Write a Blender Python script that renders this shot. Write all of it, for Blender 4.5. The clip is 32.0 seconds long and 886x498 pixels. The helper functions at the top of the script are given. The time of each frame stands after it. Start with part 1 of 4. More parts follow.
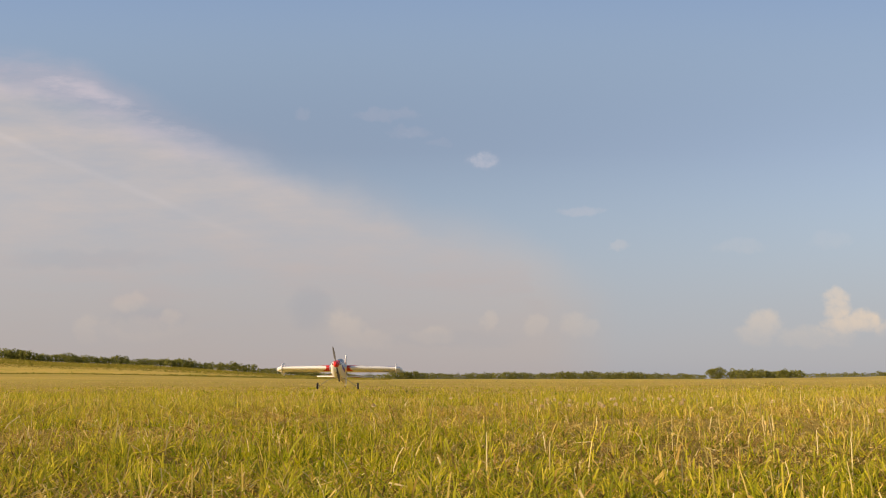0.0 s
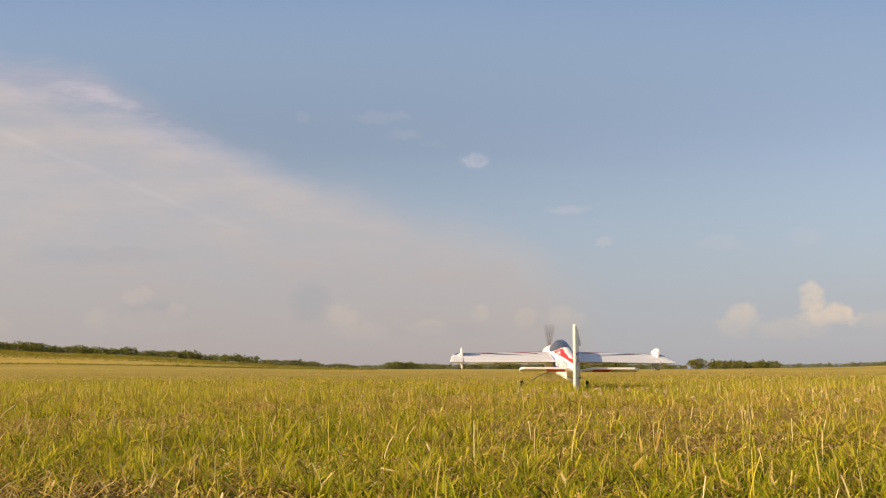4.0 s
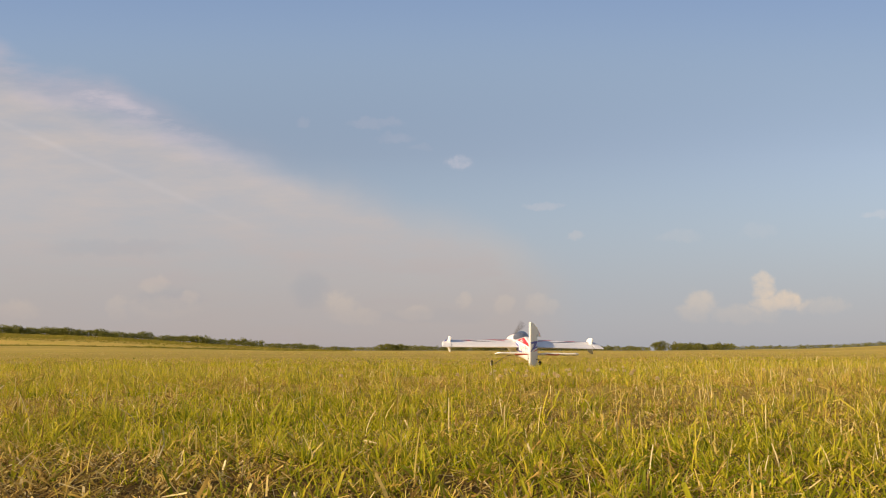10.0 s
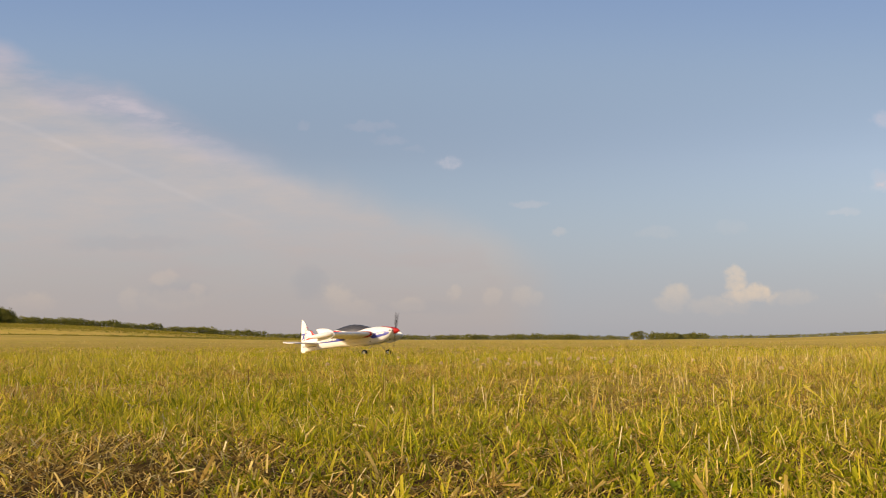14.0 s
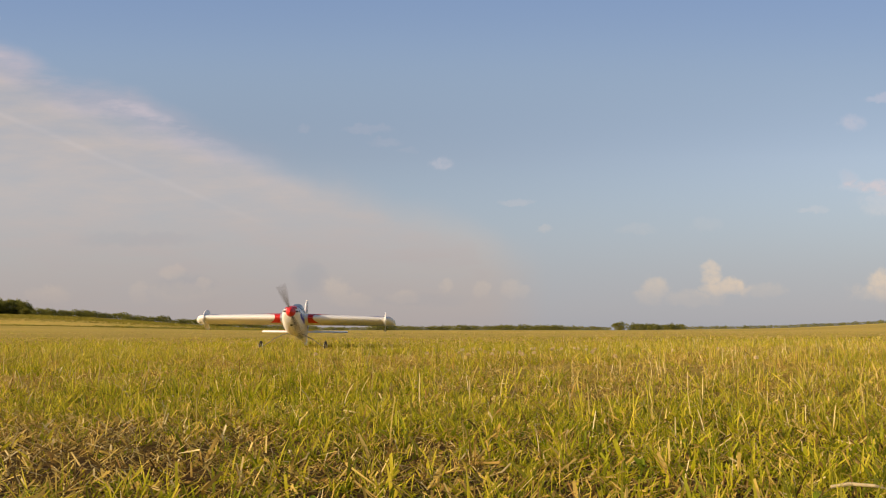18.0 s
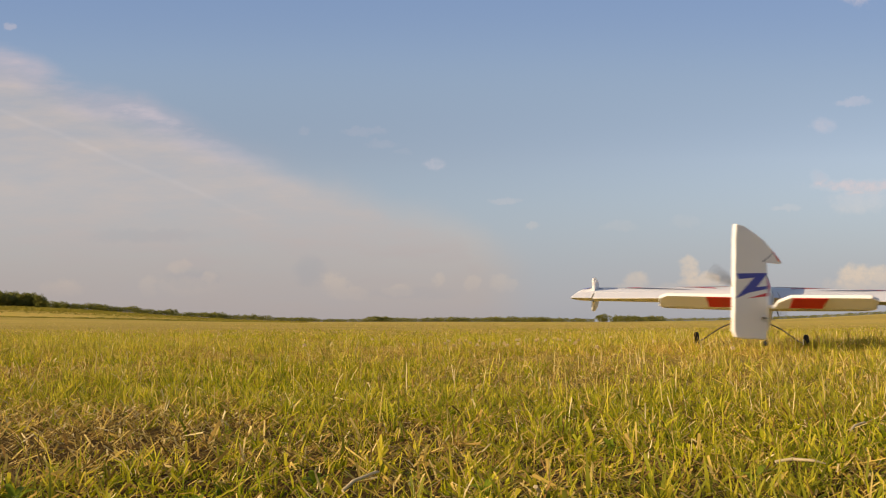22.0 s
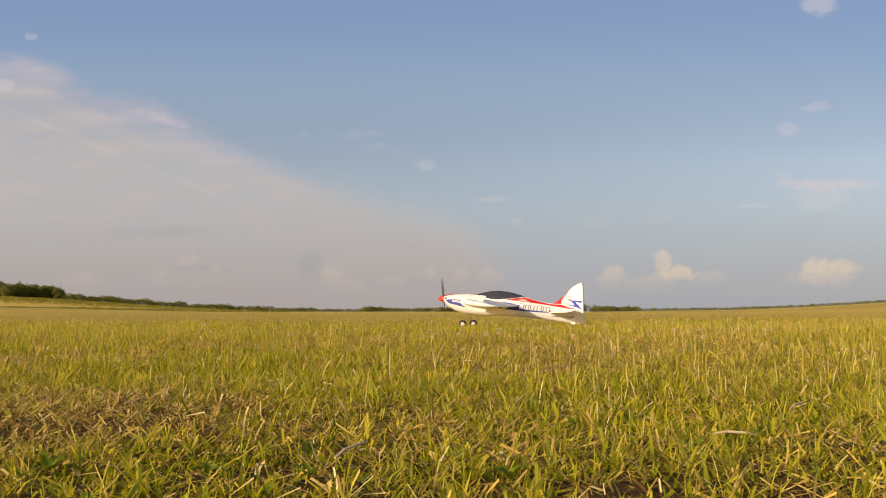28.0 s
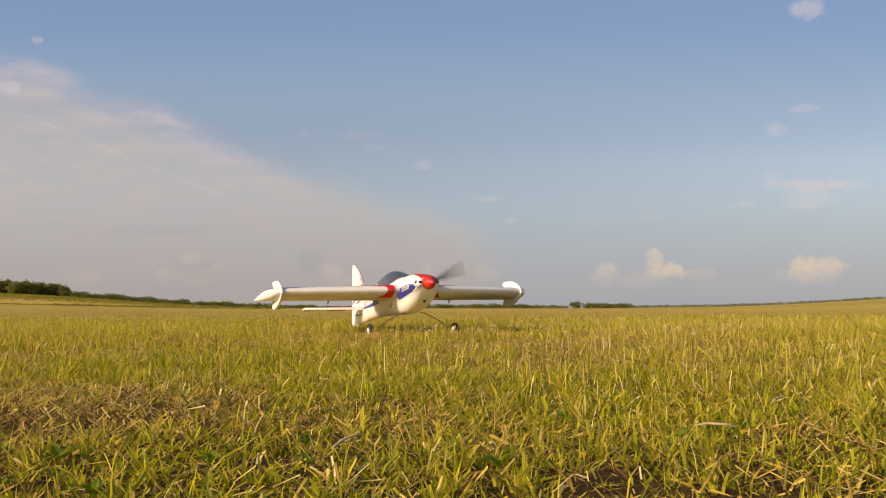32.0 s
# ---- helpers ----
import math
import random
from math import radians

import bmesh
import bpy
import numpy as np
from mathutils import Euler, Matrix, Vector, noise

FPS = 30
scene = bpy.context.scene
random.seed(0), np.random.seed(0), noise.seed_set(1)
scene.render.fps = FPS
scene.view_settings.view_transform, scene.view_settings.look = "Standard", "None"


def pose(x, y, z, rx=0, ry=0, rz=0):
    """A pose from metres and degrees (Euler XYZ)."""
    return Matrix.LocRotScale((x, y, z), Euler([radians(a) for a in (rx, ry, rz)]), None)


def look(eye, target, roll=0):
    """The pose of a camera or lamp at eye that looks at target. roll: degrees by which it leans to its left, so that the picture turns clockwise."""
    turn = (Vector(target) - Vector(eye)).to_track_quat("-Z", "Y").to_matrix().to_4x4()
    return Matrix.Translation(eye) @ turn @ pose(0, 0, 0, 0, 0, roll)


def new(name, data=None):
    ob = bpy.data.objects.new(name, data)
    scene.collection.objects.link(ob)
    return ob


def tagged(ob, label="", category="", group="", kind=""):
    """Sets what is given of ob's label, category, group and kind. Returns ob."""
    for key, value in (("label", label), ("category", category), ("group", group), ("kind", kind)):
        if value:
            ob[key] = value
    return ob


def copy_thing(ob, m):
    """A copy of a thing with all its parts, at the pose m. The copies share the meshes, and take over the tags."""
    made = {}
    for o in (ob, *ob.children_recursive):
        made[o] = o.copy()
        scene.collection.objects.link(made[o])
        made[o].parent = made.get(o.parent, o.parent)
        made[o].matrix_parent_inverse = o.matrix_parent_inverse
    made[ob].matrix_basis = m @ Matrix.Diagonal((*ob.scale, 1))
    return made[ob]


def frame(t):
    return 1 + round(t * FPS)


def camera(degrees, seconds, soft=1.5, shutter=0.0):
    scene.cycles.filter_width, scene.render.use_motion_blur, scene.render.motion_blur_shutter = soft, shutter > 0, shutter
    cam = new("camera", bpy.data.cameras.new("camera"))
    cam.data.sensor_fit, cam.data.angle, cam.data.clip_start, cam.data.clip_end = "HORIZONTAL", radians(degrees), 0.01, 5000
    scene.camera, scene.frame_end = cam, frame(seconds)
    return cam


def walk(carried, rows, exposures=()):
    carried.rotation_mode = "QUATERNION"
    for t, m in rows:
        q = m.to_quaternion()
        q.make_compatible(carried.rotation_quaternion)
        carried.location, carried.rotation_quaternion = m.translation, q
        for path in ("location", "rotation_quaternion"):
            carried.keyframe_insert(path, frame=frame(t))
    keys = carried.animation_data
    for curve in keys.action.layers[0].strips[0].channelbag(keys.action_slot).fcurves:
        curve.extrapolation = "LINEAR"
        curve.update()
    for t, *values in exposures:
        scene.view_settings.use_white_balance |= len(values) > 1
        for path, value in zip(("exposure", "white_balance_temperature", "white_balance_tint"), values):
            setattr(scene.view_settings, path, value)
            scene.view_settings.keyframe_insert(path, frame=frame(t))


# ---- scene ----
cam = camera(52.01, 32.0, soft=1.1, shutter=0.14)
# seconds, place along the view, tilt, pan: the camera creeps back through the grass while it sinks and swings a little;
# last, the zoom-out scale by which clouds and tree line are moved away
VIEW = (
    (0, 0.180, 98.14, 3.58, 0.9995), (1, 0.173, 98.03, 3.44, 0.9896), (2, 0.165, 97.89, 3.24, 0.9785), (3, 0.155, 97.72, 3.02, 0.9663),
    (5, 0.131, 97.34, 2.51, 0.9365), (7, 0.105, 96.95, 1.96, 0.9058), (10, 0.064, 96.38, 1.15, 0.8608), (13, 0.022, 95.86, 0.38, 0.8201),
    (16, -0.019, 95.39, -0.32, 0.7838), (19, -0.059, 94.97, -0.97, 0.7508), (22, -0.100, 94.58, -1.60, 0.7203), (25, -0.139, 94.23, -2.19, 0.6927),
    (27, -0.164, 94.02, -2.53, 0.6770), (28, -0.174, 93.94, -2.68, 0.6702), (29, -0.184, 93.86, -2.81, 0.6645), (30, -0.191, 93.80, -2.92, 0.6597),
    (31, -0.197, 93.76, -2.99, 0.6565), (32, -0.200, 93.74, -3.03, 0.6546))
walk(cam, [(t, pose(0, y, 0.104, tilt, 0, pan)) for t, y, tilt, pan, draw in VIEW],
     exposures=((0, 0.10, 6900, 14.5), (12, 0.07, 6900, 14.5), (20, 0.02, 6900, 14.5), (32, 0.01, 6900, 14.5)))

# ---- light: a low evening sun from the left, a little behind the camera ----
SUN_UP, SUN_SIDE = radians(19), radians(-116)      # height, and bearing from the view's axis (negative: left)
sun_dir = Vector((math.sin(SUN_SIDE) * math.cos(SUN_UP), math.cos(SUN_SIDE) * math.cos(SUN_UP), math.sin(SUN_UP)))
sun = new("sun", bpy.data.lights.new("sun", "SUN"))
sun.data.energy, sun.data.angle, sun.data.color = 5.0, radians(0.6), (1.0, 0.81, 0.56)
sun.matrix_world = look(sun_dir * 50, (0, 0, 0))

world = bpy.data.worlds.new("sky")
scene.world = world
world.use_nodes = True
wn = world.node_tree
sky = wn.nodes.new("ShaderNodeTexSky")
sky.sky_type, sky.sun_disc = "NISHITA", False
sky.sun_elevation, sky.sun_rotation = SUN_UP, SUN_SIDE
sky.air_density, sky.dust_density, sky.ozone_density = 1.0, 0.9, 1.4
hue = wn.nodes.new("ShaderNodeMix")      # evening haze: a slightly rosier blue
hue.data_type, hue.blend_type = "RGBA", "MULTIPLY"
hue.inputs[0].default_value, hue.inputs[7].default_value = 1.0, (1.21, 1.06, 1.06, 1)
wn.links.new(sky.outputs[0], hue.inputs[6])
wn.links.new(hue.outputs[2], wn.nodes["Background"].inputs[0])
wn.nodes["Background"].inputs[1].default_value = 0.108


# ---- materials ----
def lin(r, g, b):
    return tuple((c / 255 / 12.92 if c <= 10 else ((c / 255 + 0.055) / 1.055) ** 2.4) for c in (r, g, b)) + (1.0,)


class Mat:
    """A node material under construction."""

    def __init__(self, name):
        self.m = bpy.data.materials.new(name)
        self.m.use_nodes = True
        self.t = self.m.node_tree
        self.bsdf = self.t.nodes["Principled BSDF"]
        self.out = self.t.nodes["Material Output"]

    def node(self, kind):
        return self.t.nodes.new("ShaderNode" + kind)

    def link(self, a, b):
        self.t.links.new(a, b)

    def put(self, socket, value):
        if hasattr(value, "is_output"):
            self.link(value, socket)
        else:
            socket.default_value = value

    def math(self, op, a, b=0.0, c=0.0, clamp=False):
        n = self.node("Math")
        n.operation, n.use_clamp = op, clamp
        for s, v in zip(n.inputs, (a, b, c)):
            self.put(s, v)
        return n.outputs[0]

    def ramp(self, fac, stops):
        n = self.node("ValToRGB")
        while len(n.color_ramp.elements) < len(stops):
            n.color_ramp.elements.new(0.5)
        for e, (p, c) in zip(n.color_ramp.elements, stops):
            e.position, e.color = p, (*c[:3], 1)
        self.put(n.inputs[0], fac)
        return n.outputs[0]

    def noise(self, scale, detail=4.0, rough=0.55, vector=None):
        n = self.node("TexNoise")
        n.inputs["Scale"].default_value, n.inputs["Detail"].default_value = scale, detail
        n.inputs["Roughness"].default_value = rough
        self.link(vector or self.coord(), n.inputs["Vector"])
        return n.outputs["Fac"]

    def coord(self, which="Object"):
        return self.node("TexCoord").outputs[which]

    def mix(self, fac, a, b, blend="MIX"):
        n = self.node("Mix")
        n.data_type, n.blend_type = "RGBA", blend
        self.put(n.inputs[0], fac)
        self.put(n.inputs[6], a)
        self.put(n.inputs[7], b)
        return n.outputs[2]

    def bump(self, height, strength, distance):
        n = self.node("Bump")
        n.inputs["Strength"].default_value, n.inputs["Distance"].default_value = strength, distance
        self.link(height, n.inputs["Height"])
        self.link(n.outputs[0], self.bsdf.inputs["Normal"])

    def set(self, **kw):
        for k, v in kw.items():
            self.put(self.bsdf.inputs[k.replace("_", " ").replace("Ior", "IOR")], v)
        return self


def foam(name, colour, rough=0.5):
    """Painted foam: fine bead grain, faint scuffs."""
    m = Mat(name)
    c = m.mix(m.math("MULTIPLY", m.noise(9, 5), 0.35), (*colour, 1), (*[k * 0.78 for k in colour], 1))
    m.set(Base_Color=c, Roughness=m.math("MULTIPLY_ADD", m.noise(40), 0.25, rough - 0.12))
    v = m.node("TexVoronoi")
    v.inputs["Scale"].default_value = 260
    m.link(m.coord(), v.inputs["Vector"])
    m.bump(v.outputs["Distance"], 0.25, 0.0008)
    return m.m


def plain(name, colour, rough=0.5, metal=0.0, grain=60):
    m = Mat(name)
    c = m.mix(m.math("MULTIPLY", m.noise(grain, 4), 0.5), (*colour, 1), (*[k * 0.65 for k in colour], 1))
    m.set(Base_Color=c, Roughness=m.math("MULTIPLY_ADD", m.noise(grain * 2), 0.2, rough - 0.1), Metallic=metal)
    return m.m


WHITE = foam("white_foam", (0.87, 0.86, 0.82))
RED = foam("red_paint", (0.62, 0.022, 0.020), 0.42)
BLUE = foam("blue_paint", (0.038, 0.050, 0.38), 0.42)
SILVER = foam("silver_paint", (0.90, 0.89, 0.88), 0.4)
OUTLINE = foam("grey_outline", (0.13, 0.13, 0.17), 0.45)
GREY = foam("grey_paint", (0.10, 0.10, 0.13), 0.45)
CANOPY = plain("smoked_canopy", (0.055, 0.058, 0.068), 0.22, 0.0, 30)
BLACK = plain("black_plastic", (0.045, 0.042, 0.04), 0.5)
RUBBER = plain("tyre_foam", (0.022, 0.020, 0.020), 0.8)
STEEL = plain("spring_steel", (0.25, 0.24, 0.23), 0.35, 0.9)


def blade_material(name, stops, through_light=0.35, rough=0.6, gloss=0.1, tips=0.0):
    """Grass: a colour for each blade, patches of greener and drier growth, lighter where the sun shines through it. tips: how far the mown ends have bleached."""
    m = Mat(name)
    rnd = m.node("NewGeometry").outputs["Random Per Island"]
    c = m.ramp(rnd, stops)
    patch = m.noise(2.6, 4, 0.6, m.coord())
    c = m.mix(m.ramp(patch, ((0.42, (0, 0, 0)), (0.72, (0.6, 0.6, 0.6)))), c, m.mix(0.5, c, (0.46, 0.29, 0.07, 1)))
    c = m.mix(m.math("MULTIPLY", m.noise(340, 3, 0.6, m.coord()), 0.3), c, m.mix(1.0, c, (0.62, 0.56, 0.5, 1), "MULTIPLY"))
    if tips:
        xyz = m.node("SeparateXYZ")
        m.link(m.coord(), xyz.inputs[0])
        rise = m.node("MapRange")
        rise.inputs["From Min"].default_value, rise.inputs["From Max"].default_value, rise.inputs["To Max"].default_value = 0.008, 0.028, tips
        m.link(xyz.outputs[2], rise.inputs["Value"])
        c = m.mix(rise.outputs[0], c, (0.82, 0.66, 0.15, 1))
    m.set(Base_Color=c, Roughness=rough, Specular_IOR_Level=gloss)
    tr = m.node("BsdfTranslucent")
    m.link(c, tr.inputs["Color"])
    mx = m.node("MixShader")
    mx.inputs[0].default_value = through_light
    m.link(m.bsdf.outputs[0], mx.inputs[1])
    m.link(tr.outputs[0], mx.inputs[2])
    m.link(mx.outputs[0], m.out.inputs["Surface"])
    return m.m


GREEN_BLADE = blade_material("green_blade", ((0.0, (0.08, 0.145, 0.004)), (0.3, (0.27, 0.335, 0.006)), (0.62, (0.54, 0.525, 0.010)),
                                             (1.0, (0.82, 0.67, 0.05))), 0.48, 0.6, 0.1, 0.26)
PALE_STALK = blade_material("pale_stalk", ((0.0, (0.54, 0.42, 0.09)), (0.5, (0.72, 0.57, 0.17)), (1.0, (0.90, 0.77, 0.42))), 0.3)
DRY_BLADE = blade_material("dry_blade", ((0.0, (0.32, 0.18, 0.055)), (0.35, (0.63, 0.44, 0.095)), (0.7, (0.85, 0.63, 0.155)),
                                         (0.92, (0.86, 0.67, 0.25)), (1.0, (0.96, 0.83, 0.48))), 0.35)
MEADOW_BLADE = blade_material("meadow_blade", ((0.0, (0.20, 0.20, 0.022)), (0.5, (0.27, 0.25, 0.034)), (1.0, (0.35, 0.30, 0.055))), 0.3)
THATCH = blade_material("thatch", ((0.0, (0.12, 0.068, 0.022)), (0.4, (0.40, 0.265, 0.06)), (0.8, (0.66, 0.48, 0.13)), (1.0, (0.86, 0.72, 0.36))), 0.2)
LEAF = blade_material("tree_leaf", ((0.0, (0.16, 0.185, 0.042)), (0.5, (0.22, 0.245, 0.060)), (1.0, (0.29, 0.305, 0.085))), 0.5, 0.85, 0.08)
BARK = plain("bark", (0.10, 0.075, 0.05), 0.9, 0, 8)
STRAW = plain("pale_straw", (0.62, 0.50, 0.28), 0.6, 0, 200)
BROADLEAF = blade_material("broad_leaf", ((0.0, (0.14, 0.24, 0.010)), (0.6, (0.24, 0.33, 0.012)), (1.0, (0.38, 0.42, 0.016))), 0.4, 0.5, 0.25)
PETAL = plain("clover_petal", (0.74, 0.58, 0.32), 0.7)


def ground_material():
    m = Mat("field_ground")
    p = m.coord()
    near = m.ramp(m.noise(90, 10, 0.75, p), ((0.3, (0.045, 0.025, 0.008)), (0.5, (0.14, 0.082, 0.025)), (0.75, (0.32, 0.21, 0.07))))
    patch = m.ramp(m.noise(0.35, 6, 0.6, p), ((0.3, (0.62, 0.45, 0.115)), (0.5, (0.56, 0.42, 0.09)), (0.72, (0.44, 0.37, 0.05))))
    wide = m.ramp(m.noise(0.02, 4, 0.5, p), ((0.35, (0.78, 0.78, 0.78)), (0.65, (1.15, 1.1, 1.0))))
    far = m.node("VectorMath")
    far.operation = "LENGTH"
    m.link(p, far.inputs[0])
    c = m.mix(m.math("MULTIPLY_ADD", far.outputs["Value"], 0.50, -0.30, clamp=True), near, patch)   # dark thatch brown around the origin, blending to pale sward colour by 2.6 m
    c = m.mix(1.0, c, wide, "MULTIPLY")
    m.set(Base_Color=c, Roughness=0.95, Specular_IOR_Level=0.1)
    m.bump(m.noise(160, 10, 0.75, p), 1.0, 0.012)
    return m.m


GROUND = ground_material()


# ---- the cloud sheet, far behind everything; moved back to stand in for zooming out ----
def cloud_material():
    m = Mat("clouds")
    co = m.node("Mapping")
    co.inputs["Scale"].default_value = (1 / CLOUD_K, 1 / CLOUD_K, 1)
    m.link(m.coord(), co.inputs["Vector"])
    p = co.outputs[0]

    def warped(scale, amount):
        n = m.node("TexNoise")
        n.inputs["Scale"].default_value, n.inputs["Detail"].default_value = scale, 6
        m.link(p, n.inputs["Vector"])
        a = m.node("VectorMath")
        a.operation = "MULTIPLY_ADD"
        m.link(n.outputs["Color"], a.inputs[0])
        a.inputs[1].default_value, a.inputs[2].default_value = (amount, amount, 0), (-amount / 2, -amount / 2, 0)
        b = m.node("VectorMath")
        b.operation = "ADD"
        m.link(p, b.inputs[0])
        m.link(a.outputs[0], b.inputs[1])
        return b.outputs[0]

    def xy(v):
        s = m.node("SeparateXYZ")
        m.link(v, s.inputs[0])
        return s.outputs[0], s.outputs[1]

    def step(v, lo, hi):
        n = m.node("MapRange")
        n.interpolation_type = "SMOOTHSTEP"
        m.put(n.inputs["Value"], v)
        n.inputs["From Min"].default_value, n.inputs["From Max"].default_value = lo, hi
        return n.outputs[0]

    soft = warped(0.006, 90)
    x, y = xy(soft)
    x0, y0 = xy(p)
    # the veil: below a slanting edge that sinks to the right
    depth = m.math("SUBTRACT", m.math("MULTIPLY_ADD", x, -0.367, 24), y)
    stretch = m.node("Mapping")
    stretch.inputs["Rotation"].default_value, stretch.inputs["Scale"].default_value = (0, 0, 0.42), (0.004, 0.017, 1)
    m.link(p, stretch.inputs["Vector"])
    fibre = m.noise(1.0, 7, 0.6, stretch.outputs[0])
    veil = m.math("MULTIPLY", step(depth, -35, 85), m.math("SUBTRACT", 1.0, step(x, 400, 580)))
    veil = m.math("MULTIPLY", veil, m.math("MULTIPLY_ADD", fibre, 0.62, 0.56, clamp=True))
    rim = m.math("MULTIPLY", m.math("MULTIPLY", step(depth, -35, 30), m.math("SUBTRACT", 1.0, step(depth, 20, 110))),
                 m.math("SUBTRACT", 1.0, step(x, -330, 60)))
    rim = m.math("MULTIPLY", rim, step(fibre, 0.30, 0.66))
    # haze along the horizon
    haze = m.math("MULTIPLY", m.math("SUBTRACT", 1.0, step(y0, -300, 190)), 0.85)
    colour = m.mix(step(y0, -345, 40), lin(160, 167, 178), lin(152, 175, 195))
    colour = m.mix(veil, colour, m.mix(step(y0, -300, 0), lin(169, 165, 168), lin(192, 186, 183)))
    high = step(y0, -100, 320)
    colour = m.mix(m.math("MULTIPLY", high, m.math("SUBTRACT", 1.0, veil)), colour, m.mix(step(y0, 150, 470), lin(148, 174, 200), lin(127, 158, 200)))
    cover = m.math("MAXIMUM", m.math("MAXIMUM", m.math("MULTIPLY", veil, 0.92), haze), m.math("MULTIPLY", high, 0.74))
    colour = m.mix(m.math("MULTIPLY", rim, 0.75), colour, lin(206, 196, 204))
    cover = m.math("MAXIMUM", cover, m.math("MULTIPLY", rim, 0.8))
    # a thin bright streak along the veil
    straight = m.math("SUBTRACT", m.math("MULTIPLY_ADD", x0, -0.417, 24 - 181), m.math("MULTIPLY_ADD", y, 0.16, m.math("MULTIPLY", y0, 0.84)))
    streak = m.math("MULTIPLY", m.math("SUBTRACT", 1.0, step(m.math("ABSOLUTE", straight), 0, 11)), m.math("MULTIPLY", m.math("MULTIPLY_ADD", fibre, 1.1, -0.1), m.math("SUBTRACT", 1.0, step(x0, -330, -40))))
    colour = m.mix(m.math("MULTIPLY", streak, 0.42), colour, lin(210, 204, 203))
    # heaped clouds and wisps
    lumpy = warped(0.03, 30)
    px, py = xy(lumpy)
    heap = full = None
    for cx, cy, rx, ry, a in PUFFS:
        ex = m.math("DIVIDE", m.math("SUBTRACT", px, cx - 546), rx)
        ey = m.math("DIVIDE", m.math("SUBTRACT", py, 309 - cy), ry)
        r2 = m.math("ADD", m.math("MULTIPLY", ex, ex), m.math("MULTIPLY", ey, ey))
        body = m.math("SUBTRACT", 1.0, step(r2, 0.0, 1.6))
        amount = m.math("MULTIPLY", m.math("SUBTRACT", 1.0, step(r2, 0.6, 2.6)), a)
        heap = body if heap is None else m.math("MAXIMUM", heap, body)
        full = amount if full is None else m.math("MAXIMUM", full, amount)
    curd = m.noise(0.05, 9, 0.62, p)
    billow = m.noise(0.018, 5, 0.6, p)
    mass = m.math("ADD", heap, m.math("MULTIPLY_ADD", curd, 1.5, m.math("MULTIPLY_ADD", billow, 0.9, -1.2)))
    heap = m.math("MULTIPLY", step(mass, -0.05, 1.25), m.math("MULTIPLY", full, 0.92))
    heap = m.math("MULTIPLY", heap, m.math("MULTIPLY_ADD", step(y0, -302, -244), 0.7, 0.3))      # their feet sink into the haze
    # grey undersides low over the horizon
    for cx, cy, rx, ry, a in ((548, 548, 42, 36, 0.5), (262, 566, 70, 26, 0.4), (800, 600, 120, 16, 0.25), (150, 460, 150, 18, 0.25)):
        ex = m.math("DIVIDE", m.math("SUBTRACT", px, cx - 546), rx)
        ey = m.math("DIVIDE", m.math("SUBTRACT", py, 309 - cy), ry)
        r2 = m.math("ADD", m.math("MULTIPLY", ex, ex), m.math("MULTIPLY", ey, ey))
        colour = m.mix(m.math("MULTIPLY", m.math("SUBTRACT", 1.0, step(r2, 0.0, 1.5)), a), colour, lin(153, 157, 168))
    warm = m.mix(step(y0, -240, 40), lin(219, 200, 179), lin(210, 204, 211))
    colour = m.mix(heap, colour, warm)
    cover = m.math("MAXIMUM", cover, heap)
    em = m.node("Emission")
    m.link(colour, em.inputs["Color"])
    clear = m.node("BsdfTransparent")
    mx = m.node("MixShader")
    m.link(cover, mx.inputs[0])
    m.link(clear.outputs[0], mx.inputs[1])
    m.link(em.outputs[0], mx.inputs[2])
    m.link(mx.outputs[0], m.out.inputs["Surface"])
    return m.m


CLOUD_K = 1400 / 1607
PUFFS = (
    (1352, 574, 34, 26, 0.5), (1340, 592, 40, 24, 0.5), (1480, 526, 24, 16, 0.70), (1484, 546, 26, 24, 0.62), (1520, 568, 44, 24, 0.86), (1490, 574, 40, 20, 0.66), (1546, 568, 18, 16, 0.6), (1440, 598, 80, 20, 0.4),
    (612, 582, 38, 32, 0.32), (640, 600, 60, 22, 0.3),
    (866, 566, 18, 18, 0.24), (856, 284, 30, 17, 0.62), (152, 582, 24, 30, 0.20), (232, 538, 34, 18, 0.20), (300, 562, 20, 16, 0.22), (250, 585, 80, 26, 0.16), (1018, 576, 28, 24, 0.24), (1045, 582, 22, 18, 0.20),
    (950, 578, 22, 22, 0.22), (765, 594, 40, 16, 0.3), (680, 204, 60, 12, 0.34), (725, 232, 44, 10, 0.34), (775, 252, 26, 7, 0.28), (1030, 375, 44, 8, 0.42), (1095, 434, 20, 12, 0.35), (1310, 436, 50, 14, 0.15),
    (1470, 425, 40, 16, 0.12), (535, 200, 16, 10, 0.3), (1895, -138, 52, 30, 0.75), (1812, 188, 32, 20, 0.62), (1885, 130, 46, 12, 0.55), (1920, 336, 140, 17, 0.9), (1800, 318, 24, 20, 0.5),
    (1900, 372, 80, 34, 0.50), (1888, 562, 48, 32, 0.85), (1946, 556, 58, 26, 0.7), (1900, 585, 90, 26, 0.6), (1600, 580, 60, 18, 0.25), (1716, 390, 40, 8, 0.35), (-262, 72, 40, 18, 0.8), (-188, -54, 14, 10, 0.5), (-60, 590, 60, 22, 0.25),
)
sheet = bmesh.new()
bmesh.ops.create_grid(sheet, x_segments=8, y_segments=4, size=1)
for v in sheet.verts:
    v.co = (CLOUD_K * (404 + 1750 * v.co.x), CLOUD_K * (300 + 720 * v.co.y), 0)
